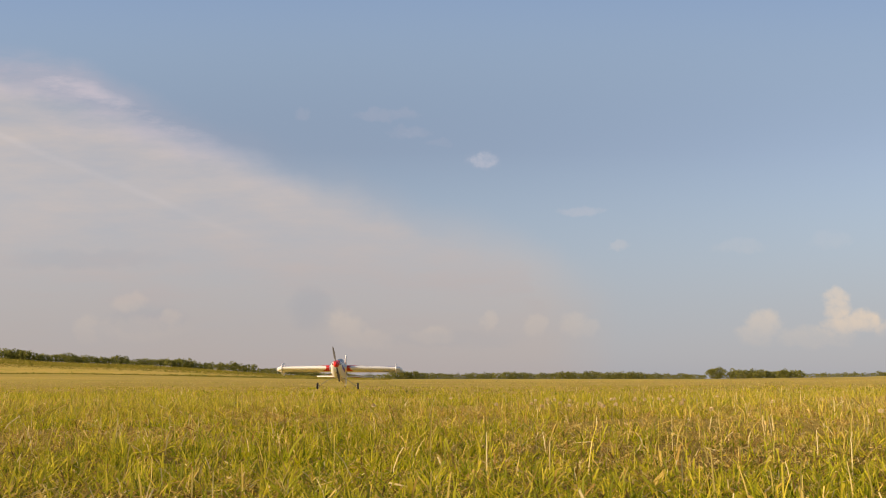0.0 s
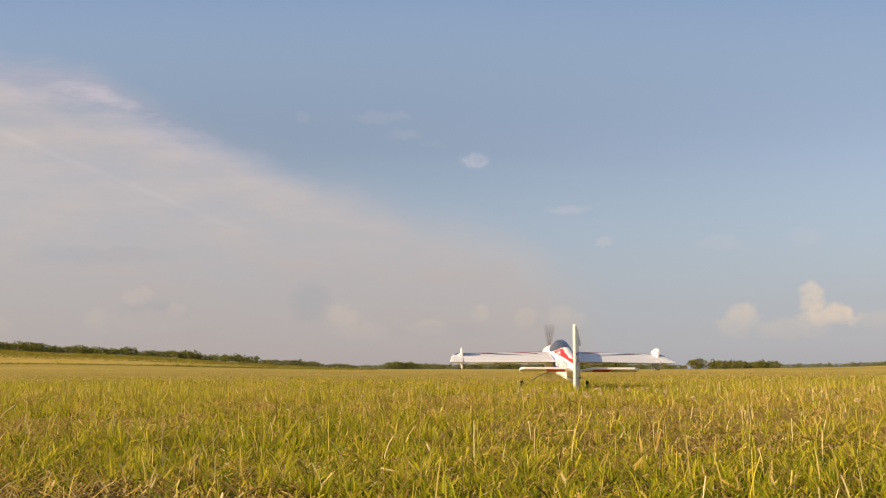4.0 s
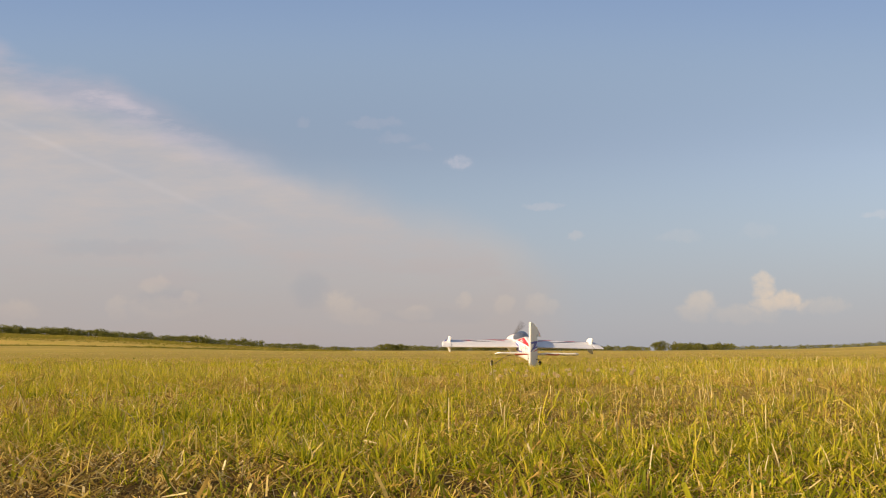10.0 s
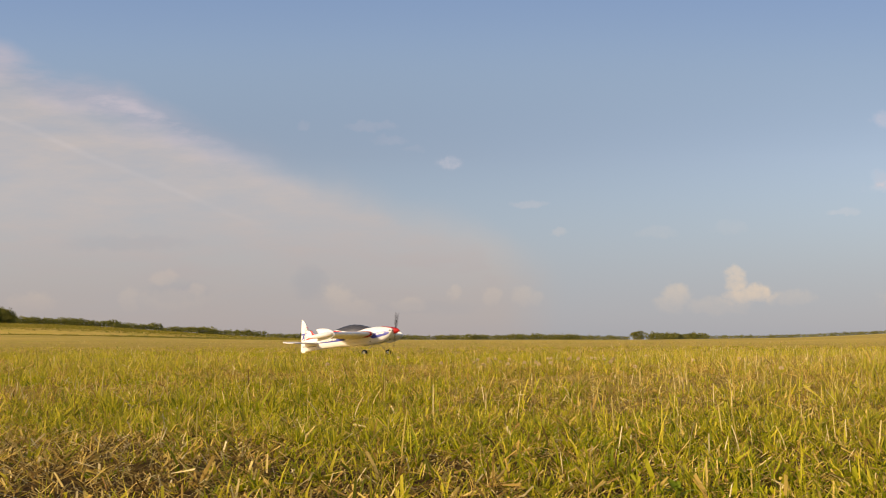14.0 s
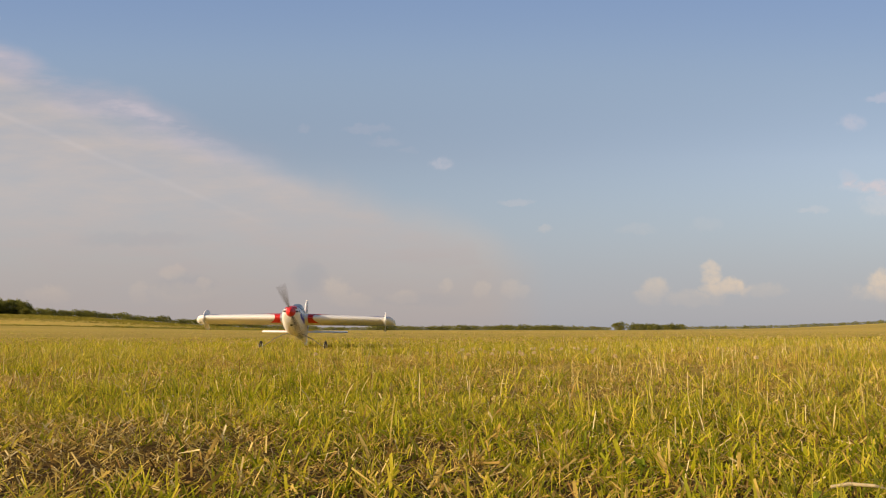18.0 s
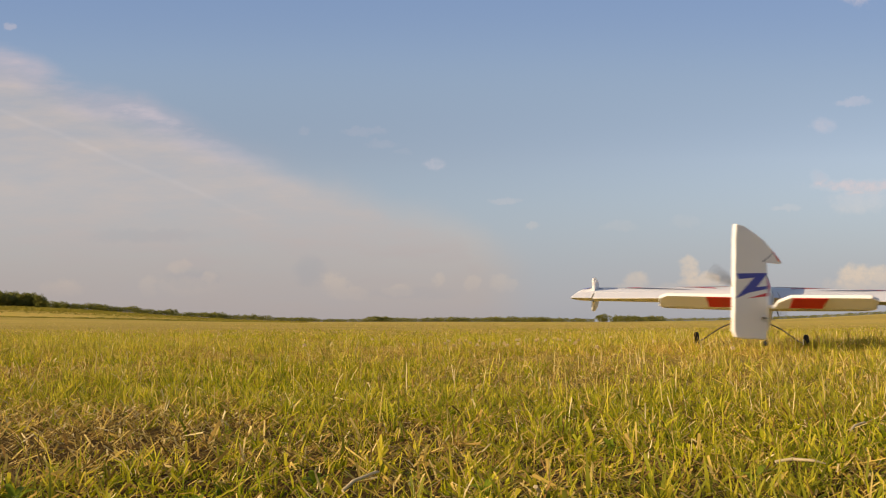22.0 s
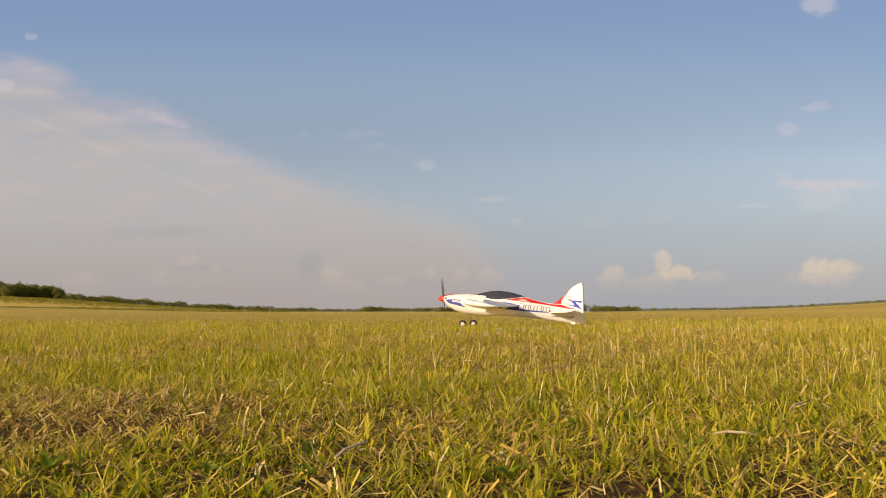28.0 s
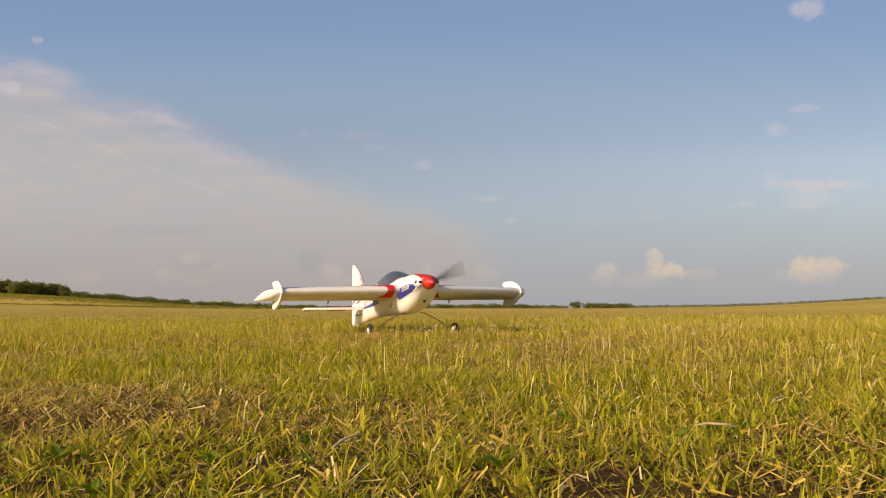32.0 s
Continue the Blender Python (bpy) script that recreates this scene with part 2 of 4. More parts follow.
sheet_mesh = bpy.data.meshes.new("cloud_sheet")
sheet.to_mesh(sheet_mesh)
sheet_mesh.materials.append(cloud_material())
clouds = tagged(new("backdrop", sheet_mesh), "thin grey veil and low cumulus clouds in a hazy evening sky", "sky", kind="structure")
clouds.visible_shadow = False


# ---- the lie of the land ----
def smooth(a, b, x):
    k = np.clip((x - a) / (b - a), 0, 1)
    return k * k * (3 - 2 * k)


def swell(y):
    """A low rise of the sward across the middle of the field."""
    return 0.014 * smooth(1.5, 2.5, y) * (1 - smooth(5.5, 9.5, y))


def ground_z(x, y):
    """Height of the field: nearly flat, falling a hair away from the camera, a bank far to the left, a swell far to the right."""
    x, y = np.asarray(x, float), np.asarray(y, float)
    r = np.hypot(x, y) + 1e-6
    b = x / np.maximum(y, r * 0.25)
    z = (0.0089 + 0.0034 * np.clip(x, -4, 4) - 0.00175 * y + 0.0053 * np.minimum(x * x, 1.7)) * (1 - smooth(9, 30, r)) * smooth(-3, -1, y)
    z = z - 0.009 * smooth(0.8, 2.2, y) * (1 - smooth(9, 30, r))
    z = z + swell(y) - 0.012 * smooth(4.5, 6.5, y) * (1 - smooth(9.5, 14, y))
    z = z + 0.0035 * (np.sin(x * 5.1 + 1.3 * np.sin(y * 3.7)) * np.cos(y * 4.3)) * (1 - smooth(4, 12, r))
    edge = 0.0055 * smooth(-0.12, -0.5, b) + 0.0015 * smooth(0.2, 0.36, b) + 0.0112 * smooth(0.33, 0.68, b)
    z = z + r * edge * smooth(25, 110, r)
    bank = (0.0105 * smooth(-0.10, -0.46, b) + 0.006 * smooth(-0.46, -0.62, b)) * (1 - smooth(0.0, 0.01, b))
    return z - 0.001 + np.minimum(r, 900) * bank * smooth(135, 150, r) * (0.72 + 0.28 * smooth(150, 215, r))


def grid_mesh(name, verts, faces, material, smooth_faces=False):
    me = bpy.data.meshes.new(name)
    verts, faces = np.asarray(verts, np.float32), np.asarray(faces, np.int32)
    n, k = faces.shape
    me.vertices.add(len(verts))
    me.vertices.foreach_set("co", verts.ravel())
    me.loops.add(n * k)
    me.loops.foreach_set("vertex_index", faces.ravel())
    me.polygons.add(n)
    me.polygons.foreach_set("loop_start", np.arange(0, n * k, k, dtype=np.int32))
    me.polygons.foreach_set("use_smooth", np.full(n, smooth_faces, dtype=bool))
    me.materials.append(material)
    me.update(calc_edges=True)
    return me


def build_ground():
    rings = np.concatenate(([0.0], np.geomspace(0.08, 4600, 150)))
    turn = np.concatenate((np.linspace(-40, 40, 181), np.linspace(40, 320, 70)[1:-1])) * math.pi / 180
    a, r = np.meshgrid(turn, rings)
    x, y = r * np.sin(a), r * np.cos(a)
    v = np.stack((x, y, ground_z(x, y)), -1).reshape(-1, 3)
    m = len(turn)
    i, j = np.meshgrid(np.arange(len(rings) - 1), np.arange(m), indexing="ij")
    k = (j + 1) % m
    f = np.stack((i * m + j, i * m + k, (i + 1) * m + k, (i + 1) * m + j), -1).reshape(-1, 4)[:, ::-1]
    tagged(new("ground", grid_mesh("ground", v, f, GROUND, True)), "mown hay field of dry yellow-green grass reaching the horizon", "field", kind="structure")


build_ground()


# ---- grass ----
rng = np.random.default_rng(7)


def patchy(x, y):
    """0 to 1: where the sward is bare and dry and where it is lush."""
    v = np.sin(x * 2.3 + 0.7) * np.sin(y * 1.9 + x * 0.6) + 0.6 * np.sin(x * 5.3 - y * 3.1 + 2) + 0.6 * np.sin(y * 7.7 + x * 2.0) + 0.6 * np.sin(x * 13.0 + y * 9.0) * np.sin(y * 15 - x * 6)
    v = v + 0.7 * np.sin(x * 31 + 2 * np.sin(y * 23)) * np.sin(y * 37 + 1.5 * np.sin(x * 19)) * (1 - smooth(2, 5, y))
    v = v + 0.45 * (1 - smooth(0.5, 1.3, y))
    for cx, cy, rx, ry, k in ((-0.34, 0.66, 0.10, 0.05, -0.55), (-0.16, 0.74, 0.10, 0.05, -0.6), (-0.24, 0.56, 0.07, 0.05, -0.5), (0.04, 0.42, 0.12, 0.07, -0.7), (-0.12, 0.30, 0.10, 0.07, 1.8), (-0.28, 1.30, 0.36, 0.40, 2.2), (0.38, 0.62, 0.25, 0.1, 0.9)):
        v = v + k * np.exp(-(((x - cx) / rx) ** 2 + ((y - cy) / ry) ** 2))
    return 0.5 + 0.5 * np.tanh(v * 0.9)


def tufted(x, y):
    """Short and long growth a few centimetres apart, so that gaps open between the tufts."""
    v = np.sin(x * 71 + 2.1 * np.sin(y * 43)) * np.sin(y * 63 + 1.7 * np.sin(x * 57)) + 0.6 * np.sin(x * 147 + y * 31 + 2 * np.sin(y * 90)) * np.sin(y * 121 - x * 40)
    return 1.0 + (0.50 + 0.12 * smooth(1.0, 1.5, y)) * np.tanh(1.4 * v) * (1 - 0.6 * smooth(3, 7, y))


def scatter(y0, y1, count, extra=0.2):
    """Points spread evenly over the wedge of field between two distances."""
    y = np.sqrt(rng.uniform(0, 1, count) * ((y1 + extra) ** 2 - (y0 + extra) ** 2) + (y0 + extra) ** 2) - extra
    return rng.uniform(-1, 1, count) * (0.60 * (y + extra) + 0.12), y


def blades(x, y, high, wide, lean, sections, way=None, spoon=0.0, cut=0.0):
    """Curved blades, one island each. way: the side to which they lean; spoon: broadest above the middle, like small leaves; cut: width left at the mown end."""
    n = len(x)
    way = rng.uniform(0, 2 * math.pi, n) if way is None else way
    face = way + math.pi / 2 + rng.normal(0, 0.7, n)
    lx, ly = np.cos(way) * lean * high, np.sin(way) * lean * high
    sx, sy = np.cos(face) * wide / 2, np.sin(face) * wide / 2
    tilt = rng.normal(0, 0.35, n) * wide / 2
    up = np.sqrt(np.clip(1 - np.minimum(lean, 0.98) ** 2, 0.02, 1)) * high
    droop = rng.uniform(0.05, 0.5, n)
    z0 = ground_z(x, y) - 0.003
    rows = []
    for k in range(sections + 1):
        s = k / sections
        bx, by, bz = x + lx * s ** 1.5, y + ly * s ** 1.5, z0 + up * (s - droop * lean * s ** 3)
        w = (1.0 - (0.45 if not cut else 1 - cut) * s) * (1 - spoon) + spoon * (0.35 + 1.3 * s)
        if k < sections or cut:
            t = tilt * s
            rows += [np.stack((bx - sx * w, by - sy * w, bz - t), -1), np.stack((bx + sx * w, by + sy * w, bz + t), -1)]
        else:
            rows.append(np.stack((bx, by, bz), -1))
    v = np.stack(rows, 1)
    per = v.shape[1]
    tri = []
    for k in range(sections if cut else sections - 1):
        a = 2 * k
        tri += [(a, a + 1, a + 3), (a, a + 3, a + 2)]
    if not cut:
        tri.append((per - 3, per - 2, per - 1))
    f = (np.arange(n)[:, None, None] * per + np.array(tri)[None]).reshape(-1, 3)
    return v.reshape(-1, 3), f


def join(pieces):
    vs, fs, base = [], [], 0
    for v, f in pieces:
        vs.append(v)
        fs.append(f + base)
        base += len(v)
    return np.concatenate(vs), np.concatenate(fs)


def sward():
    green, dry, thatch, stalk = [], [], [], []
    for y0, y1, count, wide, high, sections, spread, per in (
            (-0.35, 0.12, 4000, 0.0016, 0.0105, 2, 0.0060, 13), (0.12, 1.25, 168000, 0.0015, 0.0098, 2, 0.0060, 13), (1.25, 3.0, 200000, 0.0017, 0.0128, 2, 0.0085, 14), (3.0, 6.5, 180000, 0.0022, 0.0185, 2, 0.016, 10),
            (6.5, 14, 85000, 0.0052, 0.0170, 2, 0.035, 9), (14, 32, 45000, 0.013, 0.012, 1, 0.08, 8), (32, 80, 26000, 0.036, 0.014, 1, 0.2, 8)):
        near = y1 < 3.5
        # tufts: blades fan out from common roots
        tx, ty = scatter(y0, y1, count // per)
        tg = patchy(tx, ty)
        keep = rng.uniform(0, 1, len(tx)) < 0.66 + 0.4 * tg - 0.22 * smooth(0.9, 1.4, ty) * (1 - smooth(4, 6, ty))
        tx, ty, tg = tx[keep], ty[keep], tg[keep]
        pick = rng.integers(0, len(tx), count)
        size = rng.lognormal(0, 0.3, len(tx))[pick]
        ox, oy = rng.normal(0, spread, count) * size, rng.normal(0, spread, count) * size
        x, y = tx[pick] + ox, ty[pick] + oy
        way = np.arctan2(oy, ox) + rng.normal(0, 0.9, count)
        g = patchy(x, y)
        tall = rng.lognormal(0, 0.38, len(tx))[pick]
        lush = rng.uniform(0, 1, len(tx)) < 0.20 + 0.76 * tg * (1 - 0.50 * smooth(4, 14, ty))
        is_green = rng.uniform(0, 1, count) < lush[pick] * 0.80 + 0.05
        h = high * tall * rng.lognormal(0, 0.32, count) * (0.62 + 0.6 * g) * tufted(x, y)
        h = np.minimum(h, 0.026 if y1 < 1.4 else 0.05 if y1 < 15 else 0.2) * (0.7 + 0.3 * smooth(0.1, 0.5, y) + 0.45 * smooth(1.8, 3.0, y) * (y1 < 3.5))
        w = wide * np.minimum(rng.lognormal(-0.1, 0.45, count), 2.6)
        lean = np.clip(0.40 + 0.05 * (y1 < 1.4) + 0.26 * np.hypot(ox, oy) / spread + rng.normal(0, 0.23, count), 0.03, 0.96)
        kind = rng.uniform(0, 1, count)
        a = is_green & (kind < 0.45)
        green.append(blades(x[a], y[a], h[a] * 1.3, w[a] * 0.9, lean[a], sections, way[a]))
        a = is_green & (kind >= 0.45) & (kind < 0.75)
        green.append(blades(x[a], y[a], h[a], w[a], lean[a], sections, way[a], 0.0, 0.7 if near else 0.0))
        a = is_green & (kind >= 0.75)
        green.append(blades(x[a], y[a], h[a] * 0.85, w[a] * 1.25, lean[a], sections, way[a], 0.85))
        d = ~is_green
        flat = rng.uniform(0, 1, count) < 0.42
        lean = np.where(flat, rng.uniform(0.84, 0.99, count), lean)
        h2 = np.where(flat, h * 1.4, h)
        brown = d & (rng.uniform(0, 1, count) < (0.85 - 0.5 * g) * (1 - 0.72 * smooth(0.8, 2.2, y)))
        thatch.append(blades(x[brown], y[brown], h2[brown], w[brown] * 0.85, np.maximum(lean[brown], 0.45), 2, None, 0.0, 0.6 if near else 0.0))
        d &= ~brown
        dry.append(blades(x[d], y[d], h2[d], w[d] * 0.85, lean[d], 2, None, 0.0, 0.65 if near else 0.0))
    # matted cut bits close by, in heaps where the sward is bare
    x, y = scatter(0.12, 1.9, 100000)
    keep = rng.uniform(0, 1, len(x)) < (0.78 - 0.58 * patchy(x, y)) * (1 - 0.85 * smooth(0.75, 1.5, y))
    x, y = x[keep], y[keep]
    pale = rng.uniform(0, 1, len(x)) < 0.6
    for where, out in ((pale, dry), (~pale, thatch)):
        n = int(where.sum())
        v, f = blades(x[where], y[where], rng.uniform(0.006, 0.019, n), rng.uniform(0.0007, 0.0019, n), rng.uniform(0.70, 0.99, n), 1, None, 0.0, 0.8)
        v[:, 2] += np.repeat(rng.uniform(0, 0.009, n), len(v) // n)
        out.append((v, f))
    # coarser tufts round about, where the camera does not look
    a, r = rng.uniform(0, 2 * math.pi, 160000), 7.5 * np.sqrt(rng.uniform(0, 1, 160000))
    x, y = r * np.cos(a), r * np.sin(a)
    keep = np.abs(x) > 0.60 * (y + 0.2) + 0.14
    x, y = x[keep], y[keep]
    kind = rng.uniform(0, 1, len(x)) < 0.3 + 0.4 * patchy(x, np.abs(y))
    for where, out in ((kind, green), (~kind, dry)):
        n = int(where.sum())
        out.append(blades(x[where], y[where], rng.uniform(0.025, 0.05, n), rng.uniform(0.012, 0.024, n), rng.uniform(0.6, 0.95, n), 1))
    # taller straw stalks, thicker to the right
    for y0, y1, count, wide in ((0.75, 2.0, 1700, 0.0015), (2.0, 5, 4200, 0.0020), (5, 14, 2600, 0.0042)):
        x, y = scatter(y0, y1, count)
        keep = rng.uniform(0, 1, count) < 0.26 + 0.74 * smooth(0.0, 0.36, x / y)
        x, y = x[keep], y[keep]
        h = np.clip(0.032 * rng.lognormal(0, 0.32, len(x)), 0.018, 0.058)
        half = rng.uniform(0, 1, len(x)) < 0.58
        lean = np.clip(rng.normal(0.24, 0.16, len(x)), 0, 0.7)
        for where, out in ((half, stalk), (~half, green)):
            out.append(blades(x[where], y[where], h[where], np.full(where.sum(), wide), lean[where], 3, None, 0.0, 0.6))
    v, f = join(green)
    tagged(new("green_grass", grid_mesh("green_grass", v, f, GREEN_BLADE)), "short yellow-green grass blades in a mown field", "grass", kind="stuff")
    v, f = join(thatch)
    tagged(new("thatch", grid_mesh("thatch", v, f, THATCH)), "brown matted thatch of old mown grass", "grass", kind="stuff")
    v, f = join(stalk)
    tagged(new("stubble", grid_mesh("stubble", v, f, PALE_STALK)), "pale upright straw stubble in the mown field", "grass", kind="stuff")
    v, f = join(dry)
    tagged(new("dry_grass", grid_mesh("dry_grass", v, f, DRY_BLADE)), "dry straw-coloured grass stubble and cut stalks", "grass", kind="stuff")


sward()


# ---- far trees ----
def leaf_cloud(centre, radii, count, size):
    """Small tilted leaf clumps filling an uneven ellipsoid, with gaps."""
    d = rng.normal(0, 1, (count, 3))
    d /= np.linalg.norm(d, axis=1)[:, None]
    lump = 1 + 0.22 * np.sin(d[:, 0] * 5 + centre[0]) * np.cos(d[:, 2] * 6 + centre[1]) + 0.12 * np.sin(d[:, 1] * 11 + d[:, 2] * 9)
    p = np.array(centre) + d * np.array(radii) * (rng.uniform(0.35, 1, count) ** 0.4 * lump)[:, None]
    a, b = rng.normal(0, 1, (count, 3)), rng.normal(0, 1, (count, 3))
    a /= np.linalg.norm(a, axis=1)[:, None]
    b -= a * np.sum(a * b, axis=1)[:, None]
    b /= np.linalg.norm(b, axis=1)[:, None]
    s = size * rng.uniform(0.6, 1.3, (count, 1))
    v = np.stack((p - a * s - b * s * 0.5, p + a * s - b * s * 0.6, p + a * s * 0.7 + b * s * 0.6, p - a * s * 0.8 + b * s * 0.5), 1)
    return v.reshape(-1, 3), np.arange(count * 4).reshape(-1, 4)


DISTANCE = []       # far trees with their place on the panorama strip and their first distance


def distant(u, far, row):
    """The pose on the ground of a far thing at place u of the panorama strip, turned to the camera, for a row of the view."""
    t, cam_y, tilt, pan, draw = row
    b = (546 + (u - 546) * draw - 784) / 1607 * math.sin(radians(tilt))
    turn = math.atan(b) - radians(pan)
    # pushed outward from the camera as the view is meant to widen
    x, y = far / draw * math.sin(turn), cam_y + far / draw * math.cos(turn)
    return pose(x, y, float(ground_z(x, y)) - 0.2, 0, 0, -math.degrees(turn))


def spot(u, far):
    b = (0.8 * u + 109 - 784) / 1607
    y = far / math.hypot(1, b)
    x = b * y
    return x, y, float(ground_z(x, y))


def tube(bm, pts, radii, sides=8, cap=True):
    """A round bar through the points."""
    rings = []
    for i, p in enumerate(pts):
        a, b = pts[max(i - 1, 0)], pts[min(i + 1, len(pts) - 1)]
        q = (Vector(b) - Vector(a)).to_track_quat("Z", "X")
        rings.append([bm.verts.new(Vector(p) + q @ Vector((radii[i] * math.cos(k * 2 * math.pi / sides), radii[i] * math.sin(k * 2 * math.pi / sides), 0)))
                      for k in range(sides)])
    for r, s in zip(rings, rings[1:]):
        for k in range(sides):
            bm.faces.new((r[k], r[(k + 1) % sides], s[(k + 1) % sides], s[k]))
    if cap:
        bm.faces.new(rings[0][::-1])
        bm.faces.new(rings[-1])
    return bm


def part(name, bm, material, parent, label="", smooth_angle=None):
    """Links a bmesh as one mesh object under a thing or a part."""
    bmesh.ops.recalc_face_normals(bm, faces=bm.faces)
    me = bpy.data.meshes.new(name)
    if smooth_angle is not None:
        for f in bm.faces:
            f.smooth = True
        for e in bm.edges:
            e.smooth = len(e.link_faces) == 2 and e.calc_face_angle(0) < radians(smooth_angle)
    bm.to_mesh(me)
    bm.free()
    me.materials.append(material)
    ob = new(name, me)
    ob.parent = parent
    return tagged(ob, label)


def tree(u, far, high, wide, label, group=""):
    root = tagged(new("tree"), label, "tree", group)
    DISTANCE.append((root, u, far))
    bm = bmesh.new()
    tube(bm, [(0, 0, 0), (0.1, 0, high * 0.3), (0.0, 0.1, high * 0.75)], [high * 0.035, high * 0.028, high * 0.01])
    for k in range(5):
        a = k * 1.3
        tube(bm, [(0, 0, high * (0.25 + 0.08 * k)), (math.cos(a) * wide * 0.3, math.sin(a) * wide * 0.3, high * (0.42 + 0.08 * k))], [high * 0.015, high * 0.005], 6)
    part("trunk", bm, BARK, root, smooth_angle=40)
    clumps = [leaf_cloud((0, 0, high * 0.42), (wide * 0.48, wide * 0.48, high * 0.47), 2000, high * 0.030)]
    for k in range(11):
        a, rr = k * 2.4 + u, wide * (0.22 + 0.06 * ((k * 5) % 3))
        clumps.append(leaf_cloud((math.cos(a) * rr, math.sin(a) * rr, high * (0.20 + 0.055 * ((k * 4) % 11))), (wide * 0.20, wide * 0.20, high * 0.15), 220, high * 0.026))
    v, f = join(clumps)
    crown = new("crown", grid_mesh("crown", v, f, LEAF))
    crown.parent = root


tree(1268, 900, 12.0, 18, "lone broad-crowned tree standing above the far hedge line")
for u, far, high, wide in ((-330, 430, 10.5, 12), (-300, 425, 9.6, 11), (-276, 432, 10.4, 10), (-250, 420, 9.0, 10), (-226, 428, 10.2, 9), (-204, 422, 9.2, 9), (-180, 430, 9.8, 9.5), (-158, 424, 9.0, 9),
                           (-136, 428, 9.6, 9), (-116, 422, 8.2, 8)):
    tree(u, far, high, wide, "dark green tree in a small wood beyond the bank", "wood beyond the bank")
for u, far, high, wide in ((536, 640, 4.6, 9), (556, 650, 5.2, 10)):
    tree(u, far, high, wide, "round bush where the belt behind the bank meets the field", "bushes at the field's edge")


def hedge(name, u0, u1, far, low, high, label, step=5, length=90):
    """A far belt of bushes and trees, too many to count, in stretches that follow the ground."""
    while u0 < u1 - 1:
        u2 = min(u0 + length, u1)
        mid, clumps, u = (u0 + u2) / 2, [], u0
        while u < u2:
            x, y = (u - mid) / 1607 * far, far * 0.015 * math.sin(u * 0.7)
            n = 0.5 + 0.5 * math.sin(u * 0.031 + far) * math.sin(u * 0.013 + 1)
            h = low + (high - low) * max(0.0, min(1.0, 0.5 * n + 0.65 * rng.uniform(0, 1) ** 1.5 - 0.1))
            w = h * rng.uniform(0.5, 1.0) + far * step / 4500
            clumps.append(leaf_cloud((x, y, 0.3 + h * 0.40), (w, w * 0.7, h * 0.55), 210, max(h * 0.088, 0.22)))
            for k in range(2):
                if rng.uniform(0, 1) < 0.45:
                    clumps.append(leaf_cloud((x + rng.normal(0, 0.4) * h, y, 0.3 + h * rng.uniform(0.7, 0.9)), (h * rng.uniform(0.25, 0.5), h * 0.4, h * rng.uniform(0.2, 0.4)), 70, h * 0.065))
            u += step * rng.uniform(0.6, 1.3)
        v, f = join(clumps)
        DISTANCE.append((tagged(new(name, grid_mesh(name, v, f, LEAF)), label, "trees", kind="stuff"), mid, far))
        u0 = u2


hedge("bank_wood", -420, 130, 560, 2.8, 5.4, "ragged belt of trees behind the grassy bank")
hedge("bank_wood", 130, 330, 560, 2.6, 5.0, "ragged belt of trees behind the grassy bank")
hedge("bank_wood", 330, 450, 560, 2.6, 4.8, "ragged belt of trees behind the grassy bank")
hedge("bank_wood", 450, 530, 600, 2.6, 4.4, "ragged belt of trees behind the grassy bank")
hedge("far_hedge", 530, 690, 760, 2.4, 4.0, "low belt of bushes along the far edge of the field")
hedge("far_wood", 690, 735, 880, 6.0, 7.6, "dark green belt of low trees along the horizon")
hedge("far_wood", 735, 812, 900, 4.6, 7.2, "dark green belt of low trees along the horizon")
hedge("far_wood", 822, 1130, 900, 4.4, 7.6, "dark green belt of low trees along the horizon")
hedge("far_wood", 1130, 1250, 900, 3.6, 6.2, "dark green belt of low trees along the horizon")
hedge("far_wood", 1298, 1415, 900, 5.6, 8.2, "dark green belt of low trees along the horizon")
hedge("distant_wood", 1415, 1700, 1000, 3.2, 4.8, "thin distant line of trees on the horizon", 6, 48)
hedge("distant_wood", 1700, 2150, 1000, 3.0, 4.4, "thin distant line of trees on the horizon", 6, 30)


def weed_strip():
    """Dark weeds along the foot of the bank."""
    clumps = []
    for u in np.arange(110, 470, 4.0):
        x, y, z = spot(u, 134 * (1 + 0.03 * math.sin(u * 0.7)))
        h = rng.uniform(0.03, 0.12)
        clumps.append(leaf_cloud((x, y, z + h * 0.4), (h + 0.4, h + 0.3, h * 0.55), 120, 0.12))
    v, f = join(clumps)
    tagged(new("weed_strip", grid_mesh("weed_strip", v, f, LEAF)), "dark strip of weeds at the foot of the bank", "weeds", kind="stuff")


weed_strip()


def bank_grass():
    """Rough tall grass on the bank."""
    n = 70000
    b, r = rng.uniform(-0.75, -0.12, n), rng.uniform(118, 225, n)
    y = r / np.sqrt(1 + b * b)
    v, f = blades(b * y, y, 0.13 * rng.lognormal(0, 0.4, n), np.full(n, 0.29), np.clip(rng.normal(0.6, 0.2, n), 0, 0.95), 1)
    tagged(new("bank_grass", grid_mesh("bank_grass", v, f, MEADOW_BLADE)), "rough yellow-green tall grass on a low bank", "grass", kind="stuff")


bank_grass()

